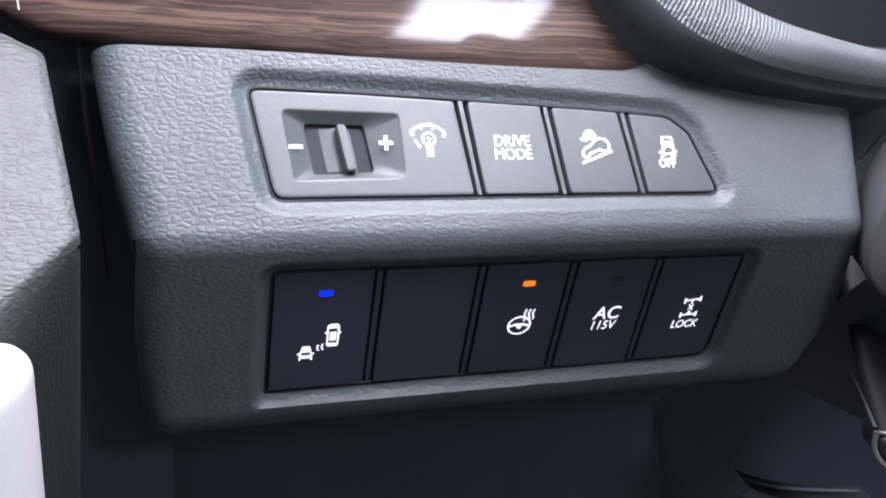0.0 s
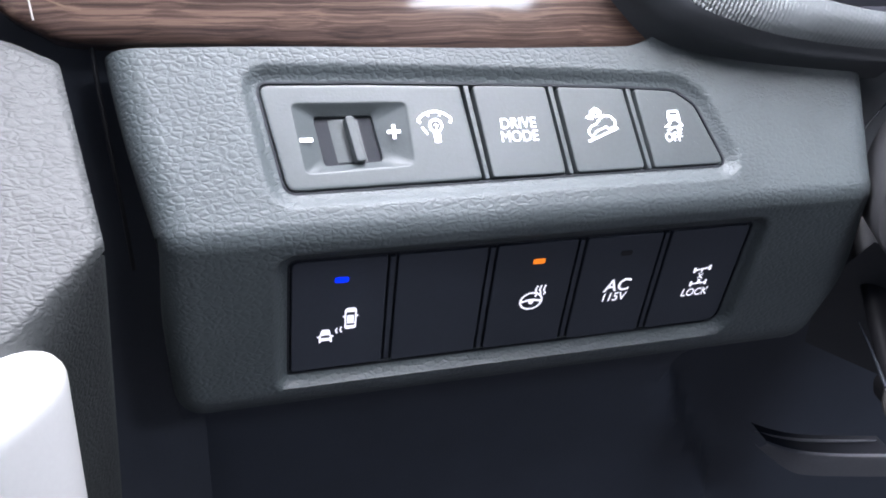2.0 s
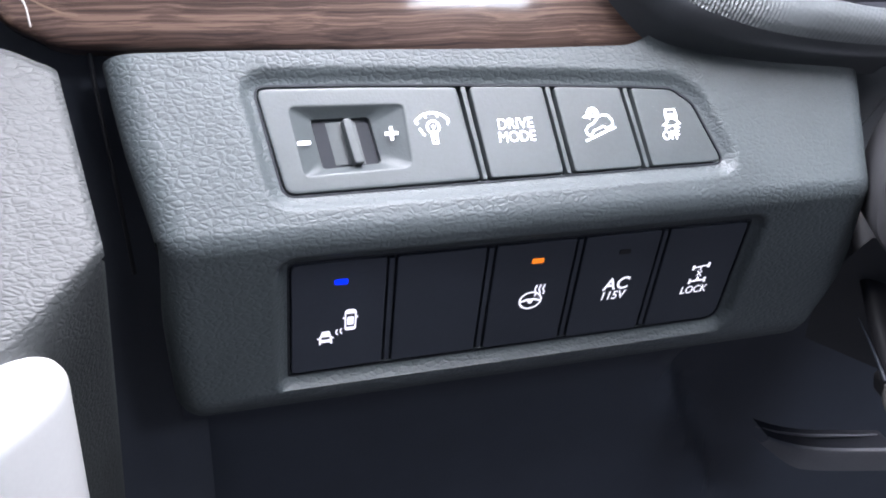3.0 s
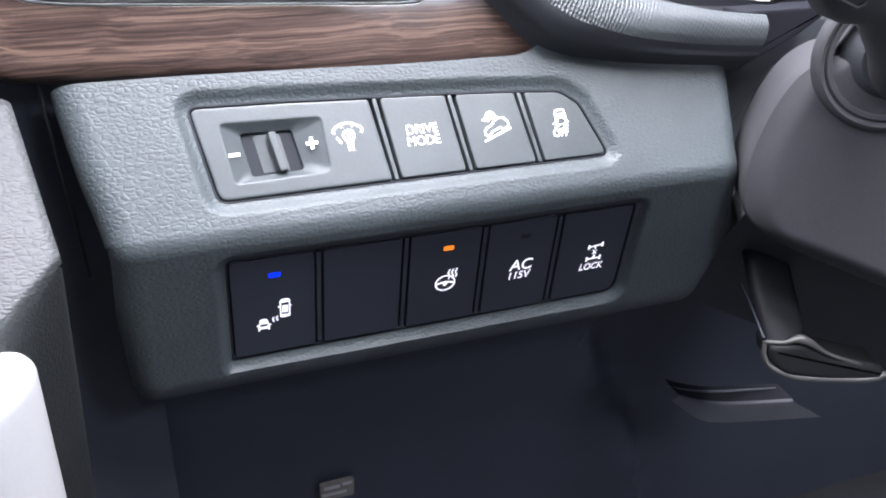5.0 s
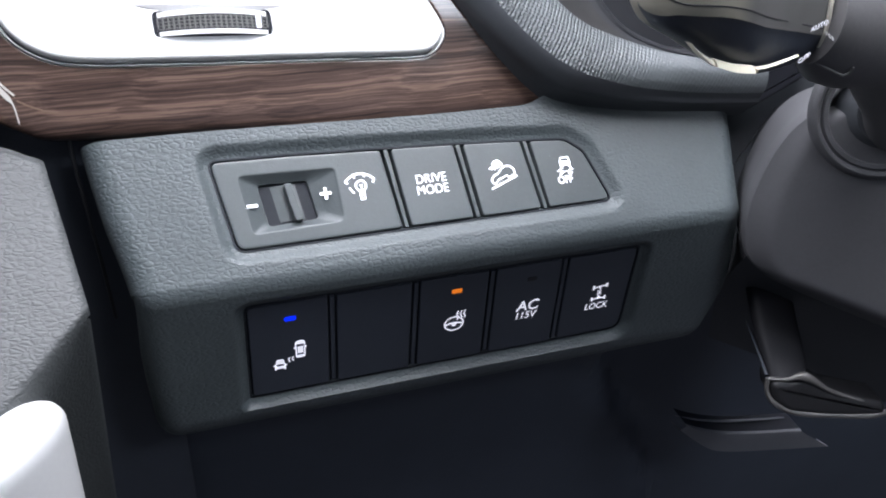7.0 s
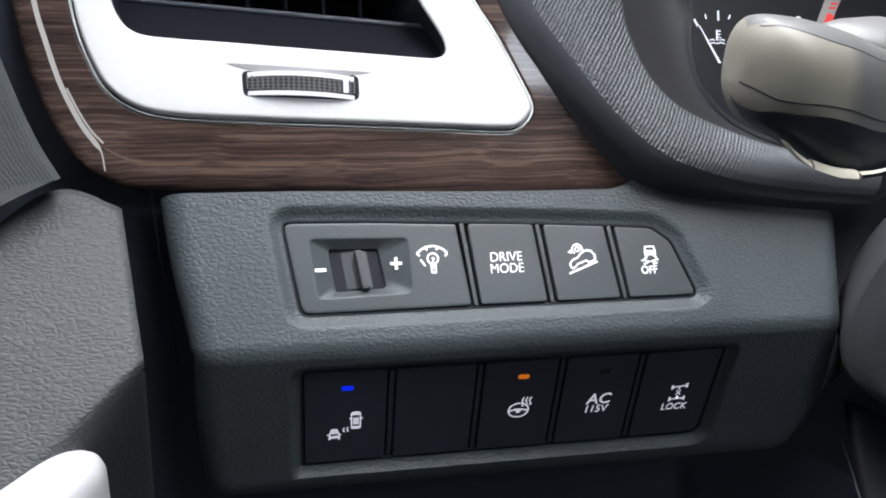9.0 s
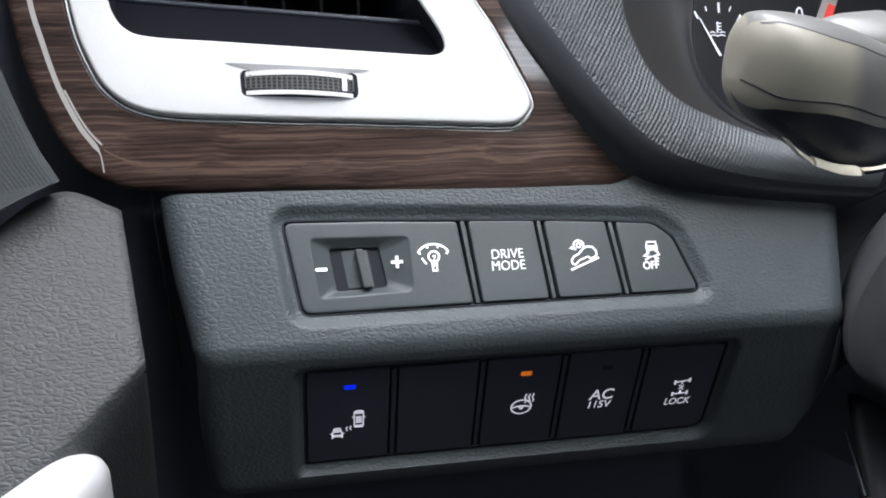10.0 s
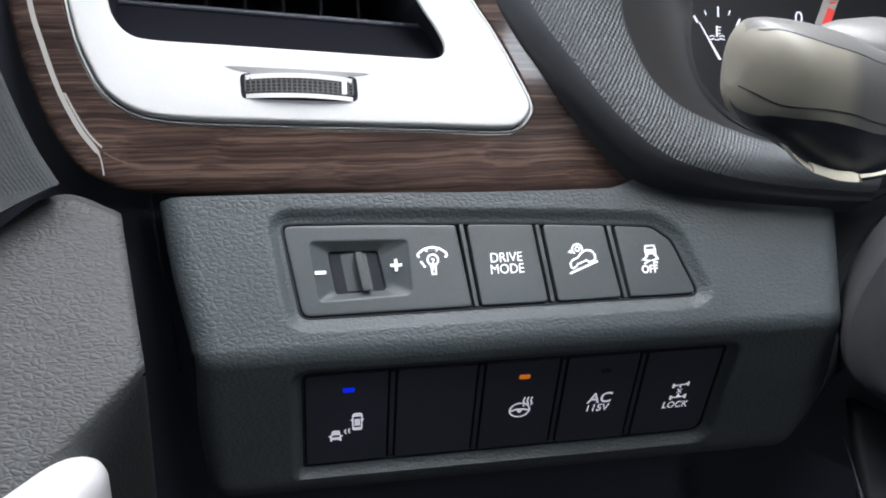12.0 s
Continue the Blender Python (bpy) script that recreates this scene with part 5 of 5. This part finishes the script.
def ledge_point(u, w):
    prof = [(0.0, 1.0, 0.16, 0.0), (0.3, 0.35, 0.06, 0.0), (0.4, 0.08, 0.03, 0.0), (0.47, 0.0, -0.04, 0.0), (0.55, 0.0, -0.16, 0.1), (0.9, 0.14, -1.0, 1.0), (1.0, 0.8, -1.1, 1.0)]
    dy, dz, low = lerp(prof, w)
    x = 11.15 - 0.15 * low + (4.85 + 1.6 * low) * u
    rim_z = spline([(10.3, -11.85), (10.6, -12.02), (10.9, -12.18), (11.6, -12.5), (12.45, -12.76), (13.5, -12.92), (15.4, -13.02), (17.6, -13.1)], x)[0]
    tall = 0.3 + 0.72 * soft(x, 10.5, 12.8)
    return (x, 2.2 - 0.2 * (x - 10.7) + dy, rim_z + dz * (tall if dz < 0 else 1))


# top black for its shade, rim pale for the light on it
v, f, uv = grid(40, 8, lambda u, w: ledge_point(u, 0.43 * w))
part("ledge_top", v, f, BLACK, ledge)
v, f, uv = grid(40, 18, lambda u, w: ledge_point(u, 0.4 + 0.6 * w))
part("ledge_rim", v, f, LEDGE, ledge, "grey rim")
lip_line = [(x, 2.75 - 0.2 * (x - 10.7), spline([(11.0, -12.2), (12.0, -12.5), (13.2, -12.68), (15.6, -12.76)], x)[0]) for x in (11.0 + 4.6 * k / 20 for k in range(21))]
part("inner_lip", *tube(lip_line, [0.02 + 0.035 * math.sin(math.pi * k / 20) for k in range(21)], 8), LEDGE, ledge, "thin raised line behind the rim")
tag = thing("footwell_tag", "small worn tag with faded print in the dark footwell", "tag")
TAGS = plane_frame((-1.9, 4.4, -14.9), (0.0, -0.15, 0.98))
part("plate", *plate(TAGS, box_outline(-0.65, -0.5, 0.65, 0.4, 0.08), -0.15, 0.0, 0.03), TAG, tag)
for x0, x1, y0 in ((-0.5, 0.1, 0.1), (0.2, 0.55, 0.15), (-0.6, 0.35, -0.25)):
    part("print_bar", *plate(TAGS, box_outline(x0, y0, x1, y0 + 0.16), 0.0, 0.02, 0.004, 1), LIP, tag)


def slab(name, lo, hi, mat, label, kind="structure", category=""):
    x0, y0, z0 = lo
    x1, y1, z1 = hi
    verts = [(x, y, z) for x in (x0, x1) for y in (y0, y1) for z in (z0, z1)]
    faces = [(0, 1, 3, 2), (4, 5, 7, 6), (0, 1, 5, 4), (2, 3, 7, 6), (0, 2, 6, 4), (1, 3, 7, 5)]
    ob = part(name, verts, faces, mat, smooth=False)
    return tagged(ob, label, category, kind=kind)


def knee_point(u, w):
    x = -8.0 + 46 * u
    y, z = spline([(0.0, 0.9, -6.6), (0.25, 3.2, -9.5), (0.5, 4.6, -14.0), (0.75, 5.5, -20.0), (1.0, 7.0, -27.0)], w)
    edge = spline([(0.0, 9.2), (0.12, 8.2), (0.25, 7.4), (0.4, 8.6), (0.6, 11.0), (1.0, 14.0)], w)[0]
    return (x, y + 1.6 * soft(x, edge, edge + 1.2), z)


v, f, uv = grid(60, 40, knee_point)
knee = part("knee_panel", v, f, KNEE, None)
tagged(knee, "plastic knee panel below the switches, darkened to carry shade", "dashboard panel")

# ---- door ----
door = thing("front_door", "grey leather-grained car door panel with a ribbed upper trim", "car door")
DOOR_TOP = [(-9.5, -7.0), (-6, -3.2), (-4, -1.25), (-2.61, -0.06), (-1.87, 0.52), (-1.4, 0.70), (-1.0, 0.68), (-0.6, 0.47), (-0.3, 0.24), (0.0, 0.08)]


def door_shadow_edge(x):
    return spline([(-9, -15.5), (-5, -10.2), (-3.5, -8.2), (-2.3, -6.7), (-1.6, -5.85), (-1.05, -5.2), (-0.76, -4.85), (-0.37, -4.42), (0.0, -4.02), (0.3, -3.72)], x)[0]



def door_point(u, w, fold=False):
    x, back = (0.0, (u - 0.94) / 0.06) if u > 0.94 else (-9.3 * (1 - u / 0.94), 0.0)
    top, crease = spline(DOOR_TOP, x)[0], door_shadow_edge(x)
    if fold:
        y, tuck = crease - 4.5 + 4.5 * w, 0.0
    else:
        y, tuck = (top, (w - 0.95) / 0.05) if w > 0.95 else (crease + (top - crease) * (w / 0.95), 0.0)
    h = -0.08 * (1 - soft(-x, 0.0, 0.16)) - 0.10 * (1 - soft(top - y, 0.0, 0.25))
    h -= 3.0 * back + 3.0 * tuck
    # the fold imitates a cast shadow: sharp beside the gap, widening away from it
    below, wide = crease - y, 0.15 + 0.42 * max(0.0, -x)
    if below > wide:
        h -= 2.6 * below
    elif below > -wide:
        h -= 2.6 * (below + wide) ** 2 / (4 * wide)
    return tuple(DOOR @ Vector((x, y, h)))


v, f, uv = grid(100, 80, door_point)
face_in = [k for k, q in enumerate(f) if uv[q[2]][0] <= 0.945 and uv[q[2]][1] <= 0.955]
part("door_panel", v, [f[k] for k in face_in], DOOR_GRAIN, door)
# turned-in faces coloured black to put the seam's shade into them
part("panel_edge", v, [f[k] for k in sorted(set(range(len(f))) - set(face_in))], BLACK, door, "turned-in edge painted black for the seam's shade")
# door surface bent away here to stand in for a cast shadow
v, f, uv = grid(90, 60, lambda u, w: door_point(u, w, True))
part("shadow_fold", v, f, DOOR_GRAIN, door, "folded surface standing in for the cast shadow on the door")
door_seal = thing("door_seal", "thin dark rubber seal strip in the door gap", "seal")
part("strip", *tube([(-9.03, 1.6, 2.2), (-9.0, 1.55, 1.14), (-8.9, 1.5, -0.35), (-8.8, 1.5, -1.69), (-8.7, 1.5, -3.4)], 0.05, 8), DARK, door_seal)


def upper_trim_point(u, w):
    y = 10.5 - 14.5 * w
    right = spline([(-4, -8), (-0.6, -4.1), (0.41, -2.72), (0.69, -1.94), (0.86, -1.25), (1.11, -1.3), (1.7, -1.52), (2.84, -1.8), (5, -2.15), (10.5, -2.8)], y)[0]
    x = right - (0.0 if u > 0.93 else 9.0 * (0.93 - u) / 0.93)
    h = 0.05 - 0.12 * (1 - soft(0.93 - u, 0.0, 0.03)) - (3.5 * (u - 0.93) / 0.07 if u > 0.93 else 0.0)
    return tuple(DOOR_UP @ Vector((x, y, h)))


v, f, uv = grid(60, 80, upper_trim_point)
part("upper_trim", v, f, DOOR_RIBBED, door, "grey ribbed upper door trim", uvs=[(a * 0.75, b * 1.1) for a, b in uv])

handle = thing("door_pull_handle", "smooth silver-painted door pull handle", "door handle")
loops = []
for k in range(13):
    a = k / 12 * math.pi / 2
    z, shrink = -2.6 + 0.85 * math.sin(a), 0.95 * (1 - math.cos(a))
    loops.append((z, shrink))
loops = [(-16.0, 0.0), (-10.0, 0.0), (-6.0, 0.0)] + loops
verts_loops = []
for z, shrink in loops:
    ring = []
    for k in range(32):
        a = 2 * math.pi * k / 32
        c, s = math.cos(a), math.sin(a)
        x = -11.3 + (1.85 - shrink * 0.9) * math.copysign(abs(c) ** 0.92, c)
        y = -5.3 + (1.25 - shrink * 0.9) * math.copysign(abs(s) ** 0.92, s)
        ring.append((x + 0.03 * min(0, z + 6), y + 0.28 * (x + 11.3), z + (0.36 * (x + 9.9) if z > -6.5 else 0.0)))
    verts_loops.append(ring)
part("grip", *rings(verts_loops), HANDLE, handle)

# ---- plain shell that closes the cabin ----
slab("dash_end_cap", (-17.0, 3.2, -47.0), (-10.4, 4.2, 14.0), GAP, "dark end of the dashboard in the door gap")
# slab added close behind the gap so that less of it renders black
slab("gap_slab", (-10.4, 2.4, -14.0), (-7.4, 2.9, 1.9), GAP, "slab added in the door gap to lift its dark tone")
slab("dashboard_core", (-10.4, 8.0, -9.0), (60.0, 10.0, 13.5), BLACK, "dark inner structure of the dashboard")
slab("dashboard_top", (-17.0, 2.5, 13.5), (120.0, 60.0, 15.0), DARK, "dark dashboard top")
slab("bulkhead", (-17.0, 34.0, -48.0), (120.0, 36.0, 13.5), BLACK, "dark front bulkhead")
slab("floor", (-20.0, -130.0, -50.0), (120.0, 36.0, -48.0), CARPET, "dark carpeted cabin floor")
slab("door_wall", (-24.0, -130.0, -48.0), (-20.0, 36.0, 8.0), DARK, "dark lower side wall of the cabin")
# unseen pillar, added to cut side light on the lower panel
slab("door_pillar", (-24.0, -72.0, 8.0), (-20.0, -45.0, 60.0), CLOTH, "unseen grey cloth pillar between the side windows")
# far side and rear: trim up to the sill, pillars, and open windows above
slab("side_wall", (120.0, -130.0, -48.0), (124.0, 60.0, 12.0), CLOTH, "grey lower side wall of the cabin")
slab("side_pillar", (120.0, -72.0, 12.0), (124.0, -45.0, 60.0), CLOTH, "unseen grey cloth pillar between the side windows")
slab("rear_wall", (-24.0, -134.0, -48.0), (124.0, -130.0, 18.0), CLOTH, "grey lower rear wall of the cabin")
for x0, x1 in ((-24.0, -8.0), (108.0, 124.0)):
    slab("rear_pillar", (x0, -134.0, 18.0), (x1, -130.0, 60.0), CLOTH, "grey cloth-covered rear pillar")
# unseen headliner in four strips round an assumed sunroof; its front limits light
for x0, y0, x1, y1 in ((-24.0, -134.0, 124.0, -94.0), (-24.0, -74.0, 124.0, -30.0), (-24.0, -94.0, 27.0, -74.0), (46.0, -94.0, 124.0, -74.0)):
    slab("headliner", (x0, y0, 60.0), (x1, y1, 62.0), HEADLINER, "unseen grey cloth headliner round an assumed sunroof", category="ceiling")
